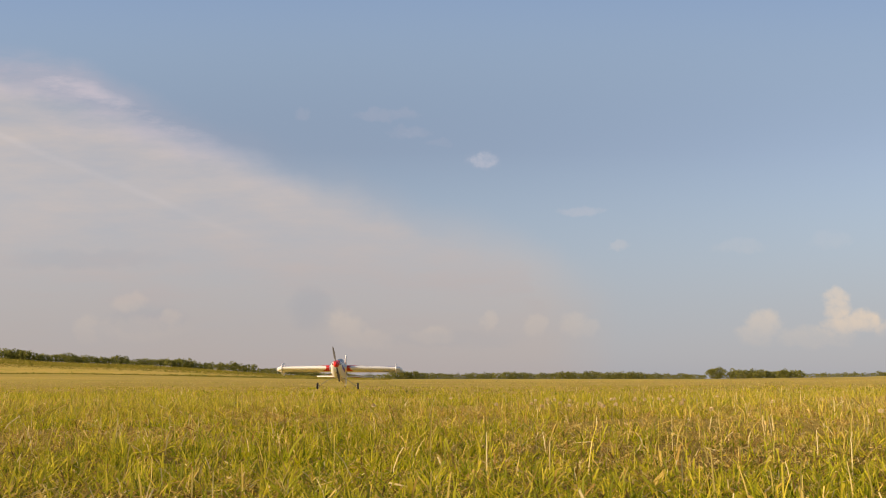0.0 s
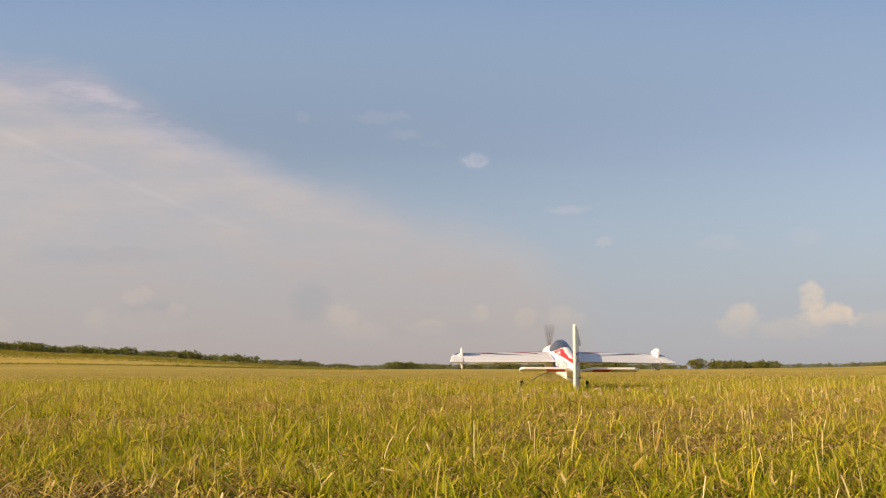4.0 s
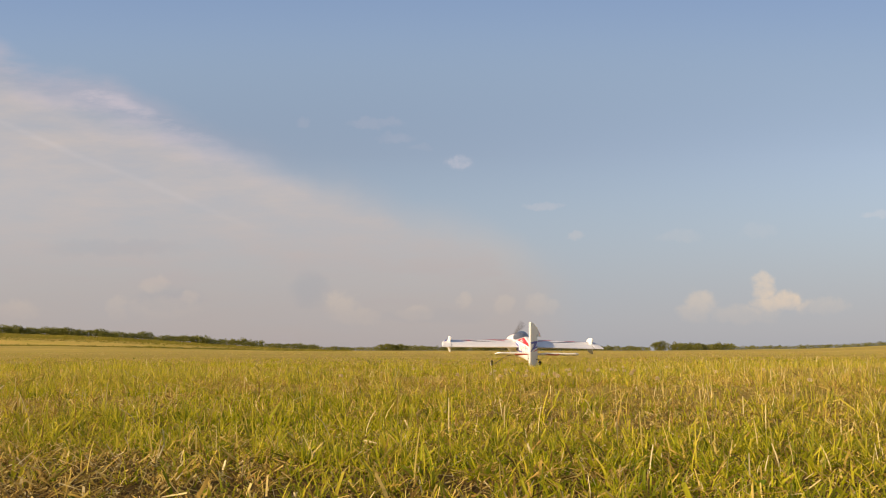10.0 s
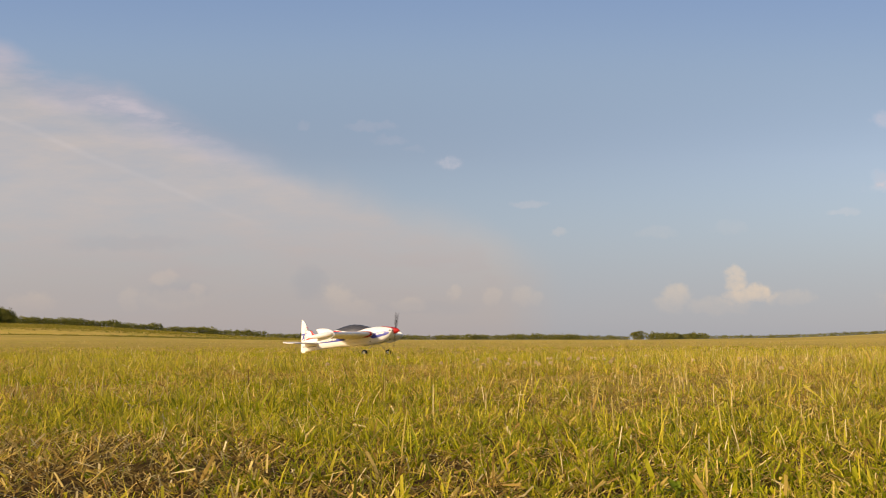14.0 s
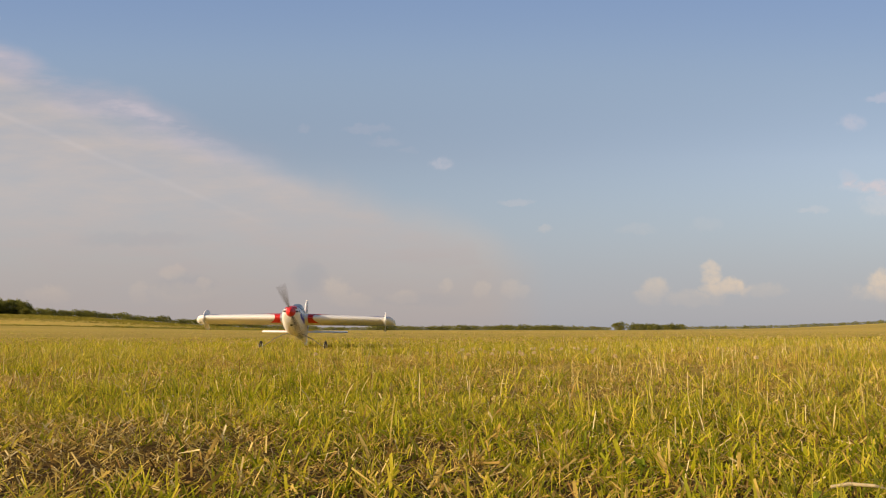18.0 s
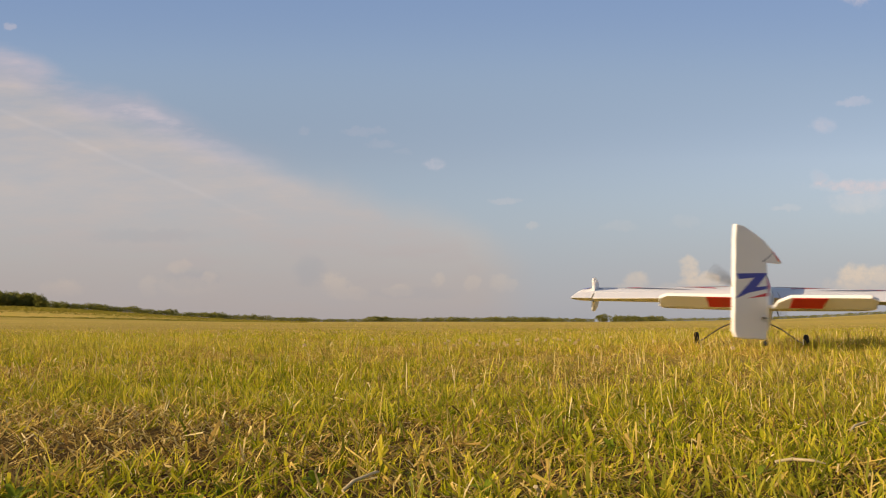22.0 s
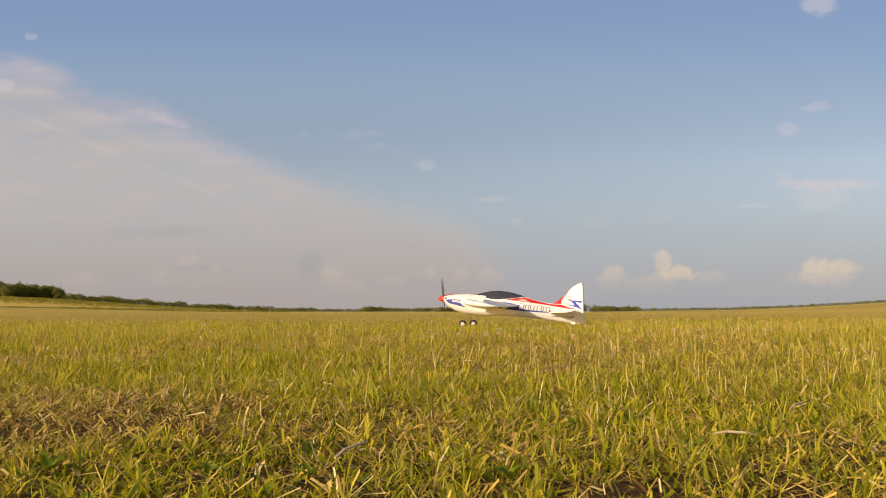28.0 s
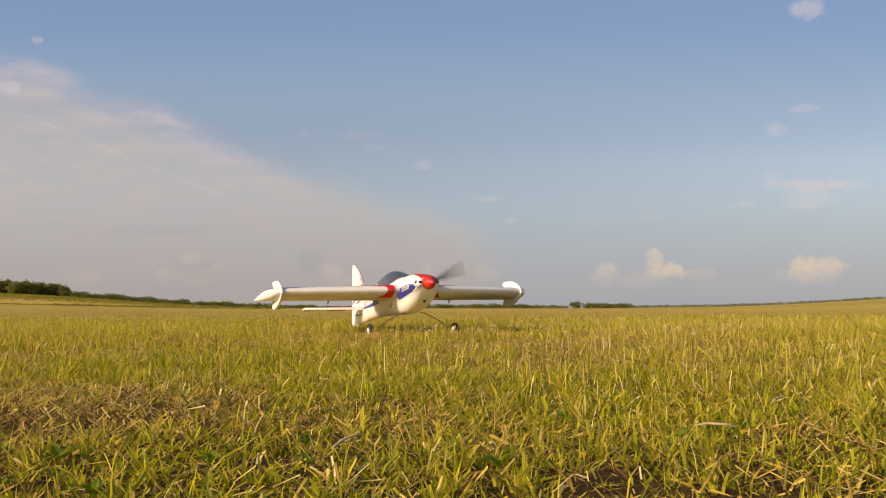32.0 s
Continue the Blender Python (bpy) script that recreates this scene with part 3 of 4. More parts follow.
# ---- the model aeroplane: x forward, y to its left, z up from the ground under the wheels ----
ST = np.array([  # along, top, bottom, half width
    (0.178, 0.231, 0.190, 0.037), (0.172, 0.234, 0.182, 0.043), (0.163, 0.237, 0.170, 0.047), (0.145, 0.240, 0.152, 0.050), (0.10, 0.244, 0.126, 0.054), (0.05, 0.246, 0.107, 0.057),
    (0.0, 0.244, 0.096, 0.057), (-0.06, 0.238, 0.089, 0.057), (-0.115, 0.251, 0.085, 0.056), (-0.17, 0.261, 0.083, 0.055), (-0.23, 0.264, 0.081, 0.053),
    (-0.29, 0.257, 0.079, 0.051), (-0.34, 0.246, 0.077, 0.049), (-0.41, 0.224, 0.072, 0.045), (-0.49, 0.200, 0.064, 0.039), (-0.56, 0.182, 0.057, 0.033),
    (-0.62, 0.170, 0.049, 0.027), (-0.69, 0.166, 0.040, 0.019), (-0.755, 0.165, 0.032, 0.008)])[::-1]
ROUND = 2.6


def station(x):
    return [float(np.interp(x, ST[:, 0], ST[:, k])) for k in (1, 2, 3)]


def flank(x, z):
    """Half width of the fuselage at that height."""
    top, bottom, w = station(x)
    u = min(abs((z - (top + bottom) / 2) / ((top - bottom) / 2)), 0.999)
    thin = float(np.interp(x, (-0.48, -0.34, -0.14, -0.04), (0.14, 0.34, 0.34, 0.14)))
    taper = 1 - thin * max(0.0, (z - (top + bottom) / 2) / (top - bottom) * 2)   # narrower at the top
    return w * taper * (1 - u ** ROUND) ** (1 / ROUND)


def loft(bm, xs, lo=None, grow=0.0, closed=True):
    """Skin through the fuselage stations; lo(x): only the part above that height."""
    rings = []
    for x in xs:
        top, bottom, w = station(x)
        zs = []
        zc, hh = (top + bottom) / 2, (top - bottom) / 2
        if lo is None:
            zs = [zc - hh * math.cos(math.pi * k / 20) for k in range(21)]
        else:
            low = min(lo(x), top - 0.001)
            zs = [low + (top - low) * math.sin(math.pi / 2 * k / 12) for k in range(13)]
        right = [(x, -flank(x, z) - grow, z + (grow if z > zc else -grow) * abs(z - zc) / hh) for z in zs]
        left = [(a, -b, c) for a, b, c in right[::-1]]
        if closed:
            rings.append([bm.verts.new(p) for p in right[:-1] + left[:-1]])
        else:
            rings.append([bm.verts.new(p) for p in right + left[1:]])
    for r, s in zip(rings, rings[1:]):
        n = len(r)
        for k in range(n if closed else n - 1):
            bm.faces.new((r[k], r[(k + 1) % n], s[(k + 1) % n], s[k]))
    if closed:
        bm.faces.new(rings[0])
        bm.faces.new(rings[-1][::-1])
    return bm


def prism(outline, thick, plane="xz"):
    """A slab with softened edges from a 2D outline; bevelled rim."""
    bm = bmesh.new()
    c = Vector((sum(p[0] for p in outline) / len(outline), sum(p[1] for p in outline) / len(outline)))
    rings = []
    for off, inset in ((-0.5, 0.985), (-0.3, 1.0), (0.3, 1.0), (0.5, 0.985)):
        ring = []
        for p in outline:
            q = c + (Vector(p) - c) * inset
            ring.append(bm.verts.new((q.x, off * thick, q.y) if plane == "xz" else (q.x, q.y, off * thick)))
        rings.append(ring)
    n = len(outline)
    for r, s in zip(rings, rings[1:]):
        for k in range(n):
            bm.faces.new((r[k], r[(k + 1) % n], s[(k + 1) % n], s[k]))
    bm.faces.new(rings[0][::-1])
    bm.faces.new(rings[-1])
    return bm


def side_patch(outline, side, lift=0.0015, surface=flank, cut=0.012):
    """Paint or foil on a flank: a 2D outline (along, height) laid on the curved skin."""
    bm = bmesh.new()
    bm.faces.new([bm.verts.new((p[0], 0, p[1])) for p in outline])
    xs, zs = [p[0] for p in outline], [p[1] for p in outline]
    for axis, lo, hi in ((0, min(xs), max(xs)), (2, min(zs), max(zs))):
        for k in range(1, int((hi - lo) / cut) + 1):
            co, no = Vector((0, 0, 0)), Vector((0, 0, 0))
            co[axis], no[axis] = lo + k * cut, 1
            bmesh.ops.bisect_plane(bm, geom=bm.verts[:] + bm.edges[:] + bm.faces[:], plane_co=co, plane_no=no)
    bmesh.ops.triangulate(bm, faces=bm.faces[:])
    for v in bm.verts:
        v.co.y = side * (surface(v.co.x, v.co.z) + lift)
    return bm


def wing_point(span, chord_at, side_z):
    """A point on the wing: span 0..1 from root to tip, chord 0 at the leading edge, side_z +1 upper and -1 lower skin."""
    le, te = 0.008 - 0.078 * span, -0.385 + 0.065 * span
    x = le + (te - le) * chord_at
    zc = 0.186 - 0.034 * chord_at - 0.005 * span
    t = 0.056 - 0.016 * span
    prof = t * 5 * (0.2969 * math.sqrt(chord_at) - 0.126 * chord_at - 0.3516 * chord_at ** 2 + 0.2843 * chord_at ** 3 - 0.1036 * chord_at ** 4) + 0.0008
    return x, 0.04 + 0.465 * span, zc + side_z * prof * 1.0


CHORDS = [0, 0.006, 0.02, 0.045, 0.08, 0.13, 0.2, 0.3, 0.4, 0.5, 0.6, 0.7]


def airfoil_strip(bm, side, spans, chords, grow=0.0, tip=None):
    """Closed skin over some spans and chords of one wing."""
    rings = []
    for s in spans:
        ring = [wing_point(s, c, 1) for c in chords] + [wing_point(s, c, -1) for c in chords[::-1][:-1 if chords[0] == 0 else None]]
        if grow:
            mid = [sum(p[k] for p in ring) / len(ring) for k in range(3)]
            ring = [(p[0] + (grow if p[0] > mid[0] else 0), p[1], p[2] + grow * (1 if p[2] > mid[2] else -1)) for p in ring]
        rings.append([bm.verts.new((p[0], side * p[1], p[2])) for p in ring])
    for r, q in zip(rings, rings[1:]):
        n = len(r)
        for k in range(n):
            bm.faces.new((r[k], r[(k + 1) % n], q[(k + 1) % n], q[k]))
    bm.faces.new(rings[0][::-1])
    bm.faces.new(rings[-1])
    return bm


def tip_cap(bm, side):
    """The rounded wing end outside the tip plate, drawn out to a point at the back."""
    rings = []
    for k in range(7):
        a = k / 6
        fold = 0.90 * (1 - math.sqrt(max(1 - a ** 2.4, 0.0)))
        ring = []
        chords = [0, 0.02, 0.08, 0.2, 0.4, 0.6, 0.8, 1.0]
        for c, up in [(c, 1) for c in chords] + [(c, -1) for c in chords[-2:0:-1]]:
            x, y, z = wing_point(1.0, c, up)
            zc = wing_point(1.0, c, 0)[2]
            at = fold + (1 - fold) * c
            x, y, zm = wing_point(1.0, at, 0)
            ring.append(bm.verts.new((x, side * (0.505 + 0.066 * a), zm + (z - zc) * (1 - fold) * 1.06)))
        rings.append(ring)
    for r, q in zip(rings, rings[1:]):
        n = len(r)
        for k in range(n):
            bm.faces.new((r[k], r[(k + 1) % n], q[(k + 1) % n], q[k]))
    bm.faces.new(rings[0][::-1])
    bm.faces.new(rings[-1])
    return bm


def cap_flash(side):
    """The blue flash on the upper side of the wing's rounded end."""
    bm = bmesh.new()
    rows = []
    for k in range(9):
        u = k / 8
        a = 0.15 + 0.45 * u
        fold = 0.90 * (1 - math.sqrt(max(1 - a ** 2.4, 0.0)))
        row = []
        for c in (0.07 + 0.25 * u, 0.13 + 0.28 * u + 0.10 * math.sin(math.pi * u)):
            z, zc = wing_point(1.0, c, 1)[2], wing_point(1.0, c, 0)[2]
            x, y, zm = wing_point(1.0, fold + (1 - fold) * c, 0)
            row.append(bm.verts.new((x, side * (0.505 + 0.066 * a + 0.0008), zm + (z - zc) * (1 - fold) * 1.06 + 0.0016)))
        rows.append(row)
    for r, q in zip(rows, rows[1:]):
        bm.faces.new((r[0], r[1], q[1], q[0]))
    return bm


def skin_patch(outline, side, up, lift=0.0012):
    """Paint on the wing's upper (+1) or lower (-1) skin: outline in (span, chord)."""
    bm = bmesh.new()
    bm.faces.new([bm.verts.new((p[0], p[1], 0)) for p in outline])
    for axis in (0, 1):
        lo, hi = min(p[axis] for p in outline), max(p[axis] for p in outline)
        cuts = [0.004, 0.012, 0.025, 0.045, 0.07, 0.10] if axis and lo < 0.001 else []
        for at in cuts + [lo + k * 0.04 for k in range(1, int((hi - lo) / 0.04) + 1)]:
            co, no = Vector((0, 0, 0)), Vector((0, 0, 0))
            co[axis], no[axis] = at, 1
            bmesh.ops.bisect_plane(bm, geom=bm.verts[:] + bm.edges[:] + bm.faces[:], plane_co=co, plane_no=no)
    bmesh.ops.triangulate(bm, faces=bm.faces[:])
    for v in bm.verts:
        c = max(v.co.y, 0.0)
        x, y, z = wing_point(v.co.x, c, up)
        v.co = (x + 2 * lift * max(0.0, 1 - c / 0.06), side * y, z + up * lift * min(1.0, c / 0.004))
    return bm


def revolve(bm, profile, sides=24, axis_z=0.0):
    """A turned shape about the x axis: (along, radius) pairs."""
    return tube(bm, [(x, 0, axis_z) for x, r in profile], [max(r, 0.0004) for x, r in profile], sides)


def aeroplane():
    plane = tagged(new("model_airplane"), "white foam model aeroplane with red and blue stripes, taxiing on grass", "model airplane")
    xs = list(np.linspace(-0.755, 0.178, 84))
    body = part("fuselage", loft(bmesh.new(), xs), WHITE, plane, "white foam fuselage", 50)
    low = lambda x: float(np.interp(x, (-0.43, -0.363, -0.297, -0.229, -0.182, -0.135, -0.10, -0.055), (0.222, 0.212, 0.206, 0.203, 0.205, 0.214, 0.226, 0.240)))
    part("canopy", loft(bmesh.new(), list(np.linspace(-0.415, -0.062, 40)), low, 0.0025, False), CANOPY, plane, "smoked dark grey canopy", 60)

    def both(name, outline, material, parent, label="", lift=0.0015):
        for side in (1, -1):
            part(name, side_patch(outline, side, lift), material, parent, label, 60)

    both("stripe", [(-0.286, 0.201), (-0.341, 0.207), (-0.42, 0.2155), (-0.455, 0.206), (-0.493, 0.194), (-0.55, 0.180), (-0.60, 0.167), (-0.64, 0.1635), (-0.683, 0.1615), (-0.72, 0.149),
                    (-0.75, 0.138), (-0.75, 0.131), (-0.658, 0.147), (-0.535, 0.168), (-0.386, 0.189)], RED, body, "red side stripe")
    both("stripe", [(-0.240, 0.187), (-0.29, 0.180), (-0.345, 0.170), (-0.365, 0.162), (-0.43, 0.155), (-0.52, 0.139), (-0.595, 0.124), (-0.628, 0.111), (-0.60, 0.104), (-0.497, 0.110), (-0.37, 0.121),
                    (-0.28, 0.133), (-0.305, 0.143), (-0.325, 0.155), (-0.295, 0.170)],
         BLUE, body, "blue side stripe")
    # the maker's name as plain slanted blocks, read from tail to nose on one flank and from nose to tail on the other
    blocks = ((0.028, 0.037), (0.008, 0.030), (0.016, 0.030), (0.008, 0.030), (0.019, 0.030), (0.019, 0.030), (0.023, 0.039), (0.008, 0.031), (0.017, 0.031), (0.016, 0.031))
    for side in (1, -1):
        x = -0.385 if side == 1 else -0.601
        for w, h in blocks:
            far_x = x - side * w
            za, zb = 0.109 + (x + 0.60) * 0.11, 0.109 + (far_x + 0.60) * 0.11
            lean = -0.007 * side
            edge = 0.0020
            part("marking_edge", side_patch([(x + side * edge, za - edge), (x + lean + side * edge, za + h + edge), (far_x + lean - side * edge, zb + h + edge), (far_x - side * edge, zb - edge)], side, 0.0023),
                 OUTLINE, body, "", 60)
            part("marking", side_patch([(x, za), (x + lean, za + h), (far_x + lean, zb + h), (far_x, zb)], side, 0.003), SILVER, body, "", 60)
            x = far_x - side * 0.0055
    for k in range(3):       # slanted vents behind the canopy
        x = -0.262 + 0.016 * k
        both("vent", [(x, 0.186), (x + 0.008, 0.200), (x + 0.001, 0.201), (x - 0.008, 0.187)], SILVER, body, "", 0.0025)
    for line in ([(-0.372, 0.199), (-0.40, 0.206), (-0.45, 0.197), (-0.40, 0.203)], [(-0.352, 0.195), (-0.41, 0.200), (-0.46, 0.187), (-0.41, 0.196)], [(-0.375, 0.192), (-0.42, 0.194), (-0.462, 0.181), (-0.42, 0.190)]):
        both("emblem", line, SILVER, body, "", 0.003)
    both("nose_panel", [(-0.03, 0.160), (-0.004, 0.190), (0.045, 0.200), (0.094, 0.206), (0.145, 0.205), (0.160, 0.196), (0.133, 0.177), (0.068, 0.160), (0.0, 0.145)], BLUE, body, "blue nose panel")
    both("nose_label", [(0.034, 0.192), (0.105, 0.203), (0.107, 0.188), (0.037, 0.177)], WHITE, body, "white label plate", 0.003)
    for k in range(6):
        x = 0.043 + 0.009 * k
        both("lettering", [(x, 0.182 + 0.0017 * k), (x + 0.006, 0.183 + 0.0017 * k), (x + 0.006, 0.189 + 0.0017 * k), (x, 0.188 + 0.0017 * k)], GREY, body, "", 0.0045)
    for side in (1, -1):     # square cooling intakes each side of the spinner
        bm = bmesh.new()
        bmesh.ops.create_cube(bm, size=1, matrix=pose(0.1775, side * 0.0335, 0.213) @ Matrix.Diagonal((0.004, 0.012, 0.009, 1)))
        part("front_intake", bm, BLACK, body, "black square intake")
    both("intake", [(0.150, 0.208), (0.151, 0.219), (0.166, 0.219), (0.167, 0.208)], BLACK, body, "black cooling intake", 0.002)
    bm = bmesh.new()         # the red flash over the nose
    xs2 = list(np.linspace(0.05, 0.177, 22))
    loft(bm, xs2, lambda x: station(x)[0] - 0.001 - 0.006 * max(0.0, (x - 0.05) / 0.13) ** 0.8, 0.0016, False)
    part("nose_flash", bm, RED, body, "red flash over the nose", 60)
    part("spinner", revolve(bmesh.new(), [(0.160, 0.025), (0.172, 0.0265), (0.182, 0.026), (0.197, 0.0225), (0.213, 0.0145), (0.224, 0.007), (0.231, 0.001)], 28, 0.211), RED, plane,
         "red plastic spinner", 40)
    # propeller, turning
    prop = part("propeller", revolve(bmesh.new(), [(-0.006, 0.010), (0.008, 0.010)], 16), BLACK, plane, "black two-bladed propeller", 30)
    prop.location = (0.186, 0, 0.211)
    blades_of_prop = []
    for way in (1, -1):
        bm = bmesh.new()
        rings = []
        for r, w, tw, th in ((0.008, 0.014, 55, 0.008), (0.03, 0.014, 45, 0.005), (0.06, 0.019, 32, 0.0035), (0.10, 0.019, 22, 0.0025), (0.135, 0.014, 16, 0.0018), (0.150, 0.009, 14, 0.0014), (0.156, 0.004, 13, 0.001)):
            c, s = math.cos(radians(tw)), math.sin(radians(tw))
            rings.append([bm.verts.new((a * s + b * c, way * (a * c - b * s), way * r)) for a, b in ((-w / 2, 0), (-w / 5, th / 2), (w / 4, th / 2), (w / 2, 0), (w / 4, -th / 2), (-w / 5, -th / 2))])
        for p, q in zip(rings, rings[1:]):
            for k in range(6):
                bm.faces.new((p[k], p[(k + 1) % 6], q[(k + 1) % 6], q[k]))
        bm.faces.new(rings[0])
        bm.faces.new(rings[-1][::-1])
        blades_of_prop.append(part("blade", bm, BLACK, prop, "", 50))
    # wings
    for side in (1, -1):
        bm = bmesh.new()
        airfoil_strip(bm, side, [0, 0.15, 0.3, 0.5, 0.7, 0.85, 1.0], CHORDS)
        wing = part("wing", bm, WHITE, plane, "white foam wing", 50)
        part("wing_tip", tip_cap(bmesh.new(), side), WHITE, wing, "", 60)
        part("stripe", cap_flash(side), BLUE, wing, "blue flash on the rounded wing end", 60)
        bm = bmesh.new()
        airfoil_strip(bm, side, [0.06, 0.3, 0.6, 0.985], [0.708, 0.78, 0.86, 0.93, 1.0])
        part("aileron", bm, WHITE, wing, "", 50)
        bm = bmesh.new()
        airfoil_strip(bm, side, [0.0, 0.055], [0.702, 0.85, 1.0])
        part("root_fillet", bm, WHITE, wing, "", 50)
        for up in (1, -1):
            part("leading_edge_band", skin_patch([(0.078, 0.0), (0.138, 0.0), (0.156, 0.04), (0.208, 0.15), (0.078, 0.15)], side, up), RED, wing, "red chevron on the leading edge", 60)
        part("stripe", skin_patch([(0.165, 0.03), (0.45, 0.22), (0.30, 0.27), (0.075, 0.31), (0.075, 0.155), (0.215, 0.155)], side, 1), RED, wing, "red wedge sweeping back over the wing root", 60)
        part("stripe", skin_patch([(0.16, 0.46), (0.38, 0.25), (0.58, 0.19), (0.40, 0.29), (0.16, 0.53)], side, 1), RED, wing, "thin red swoosh on the wing", 60)
        part("dart", skin_patch([(0.58, 0.30), (0.82, 0.20), (0.72, 0.40), (0.67, 0.31)], side, 1), RED, wing, "red dart on the wing", 60)
        part("stripe", skin_patch([(0.30, 0.60), (0.70, 0.34), (0.86, 0.33), (0.60, 0.50)], side, 1), GREY, wing, "dark swoosh on the wing", 60)
        part("control_horn", prism([(-0.265, 0.143), (-0.30, 0.120), (-0.30, 0.128), (-0.285, 0.143)], 0.003), BLACK, wing).location = (0, side * 0.27, 0.010)
        # tip plate: a rounded side-force fin above and below the tip
        plate = prism([(-0.058, 0.172), (-0.072, 0.194), (-0.105, 0.211), (-0.15, 0.220), (-0.20, 0.221), (-0.236, 0.216), (-0.243, 0.209), (-0.232, 0.197), (-0.214, 0.172),
                       (-0.225, 0.145), (-0.243, 0.118), (-0.235, 0.108), (-0.20, 0.108), (-0.15, 0.118), (-0.105, 0.136), (-0.075, 0.155)], 0.008)
        ob = part("tip_plate", plate, WHITE, wing, "white side-force plate at the wing tip", 50)
        ob.location = (0, side * 0.507, 0.003)
        part("stripe", skin_patch([(0.80, 0.12), (0.90, 0.06), (0.985, 0.10), (0.985, 0.34), (0.93, 0.20)], side, 1), BLUE, wing, "blue flash at the wing tip", 60)
    # tail
    fin = part("fin", prism([(-0.60, 0.166), (-0.633, 0.175), (-0.664, 0.190), (-0.694, 0.2195), (-0.752, 0.2195), (-0.752, 0.034), (-0.70, 0.045), (-0.62, 0.12)], 0.011), WHITE, plane, "", 40)
    flat = lambda x, z: 0.0062
    for side in (1, -1):
        part("stripe", side_patch([(-0.604, 0.164), (-0.633, 0.1745), (-0.664, 0.1895), (-0.694, 0.219), (-0.711, 0.219), (-0.694, 0.203), (-0.687, 0.186), (-0.683, 0.160), (-0.64, 0.155)],
                                  side, 0.0, flat, 0.05), RED, fin, "red stripe running up the fin")
        part("bolt", side_patch([(-0.752, 0.197), (-0.727, 0.201), (-0.74, 0.191), (-0.752, 0.188)], side, 0.0, flat, 0.05), BLUE, fin, "end of the blue bolt")
        part("dart", side_patch([(-0.752, 0.159), (-0.712, 0.169), (-0.752, 0.152)], side, 0.0, flat, 0.05), GREY, fin, "thin dark dart")
    rudder = part("rudder", prism([(0, 0.223), (0.058, 0.223), (0.032, 0.247), (-0.008, 0.281), (-0.047, 0.299), (-0.08, 0.312), (-0.108, 0.315), (-0.112, 0.27), (-0.115, 0.10), (-0.117, 0.038),
                                   (-0.108, 0.024), (-0.085, 0.020), (0.0, 0.020)], 0.011), WHITE, plane, "white rudder with blue bolt", 40)
    rudder.location = (-0.756, 0, 0)
    for side in (1, -1):
        part("bolt", side_patch([(-0.108, 0.186), (0.0, 0.194), (0.0, 0.190), (-0.036, 0.155), (0.0, 0.160), (0.0, 0.152), (-0.06, 0.140), (-0.114, 0.120), (-0.046, 0.179), (-0.10, 0.172)],
                                side, 0.0, flat, 0.05), BLUE, rudder, "blue zigzag bolt")
        part("stripe", side_patch([(0.0, 0.142), (-0.07, 0.124), (0.0, 0.133)], side, 0.0, flat, 0.05), RED, rudder, "red stripe end")
        part("stripe", side_patch([(0.057, 0.224), (0.032, 0.247), (0.012, 0.263), (0.040, 0.232)], side, 0.0, flat, 0.05), RED, rudder, "red leading edge flash")
        # a thin grey line slanting across the top of the rudder
        part("grey_line", side_patch([(-0.012, 0.222), (0.022, 0.246), (0.021, 0.248), (-0.014, 0.224)], side, 0.0, flat, 0.05), GREY, rudder, "thin slanted grey line on the rudder")
    part("control_horn", prism([(-0.005, 0.075), (-0.02, 0.072), (-0.02, 0.078)], 0.03), BLACK, rudder)
    tail = part("stabilizer", prism([(-0.585, 0.0), (-0.60, 0.03), (-0.665, 0.235), (-0.685, 0.262), (-0.742, 0.268), (-0.742, -0.268), (-0.685, -0.262), (-0.665, -0.235), (-0.60, -0.03)], 0.010, "xy"),
                WHITE, plane, "white stabilizer", 40)
    tail.location.z = 0.107
    elevators = []
    for side in (1, -1):
        ob = part("elevator", prism([(0, side * 0.022), (-0.03, side * 0.03), (-0.058, side * 0.06), (-0.060, side * 0.25), (-0.045, side * 0.268), (0, side * 0.270)], 0.009, "xy"), WHITE, plane, "white elevator", 40)
        ob.location = (-0.745, 0, 0.107)
        part("stripe", prism([(-0.003, side * 0.06), (-0.056, side * 0.065), (-0.058, side * 0.15), (-0.003, side * 0.14)], 0.0012, "xy"), RED, ob, "red band under the elevator").location.z = -0.0052
        part("stripe", prism([(-0.60, side * 0.02), (-0.64, side * 0.05), (-0.735, side * 0.16), (-0.735, side * 0.08)], 0.0012, "xy"), RED, tail, "red wedge on the stabilizer").location.z = 0.0056
        elevators.append(ob)
    # undercarriage
    for side in (1, -1):
        bm = bmesh.new()
        pts = [(0.0, side * 0.03, 0.097), (0.0, side * 0.06, 0.088), (0.0, side * 0.10, 0.069), (0.0, side * 0.135, 0.044), (0.0, side * 0.155, 0.029), (0.0, side * 0.165, 0.0255), (0.0, side * 0.187, 0.025)]
        tube(bm, pts, [0.002] * 7, 8)
        part("landing_gear_leg", bm, STEEL, plane, "bent spring steel wire leg", 60)
        bm = bmesh.new()
        tube(bm, [(0, -0.0085, 0), (0, -0.0072, 0), (0, -0.0035, 0), (0, 0.0035, 0), (0, 0.0072, 0), (0, 0.0085, 0)], [0.018, 0.0250, 0.0288, 0.0288, 0.0250, 0.018], 28)
        wheel = part("wheel", bm, RUBBER, plane, "black foam tyre with a white hub", 50)
        wheel.location = (0, side * 0.177, 0.025)
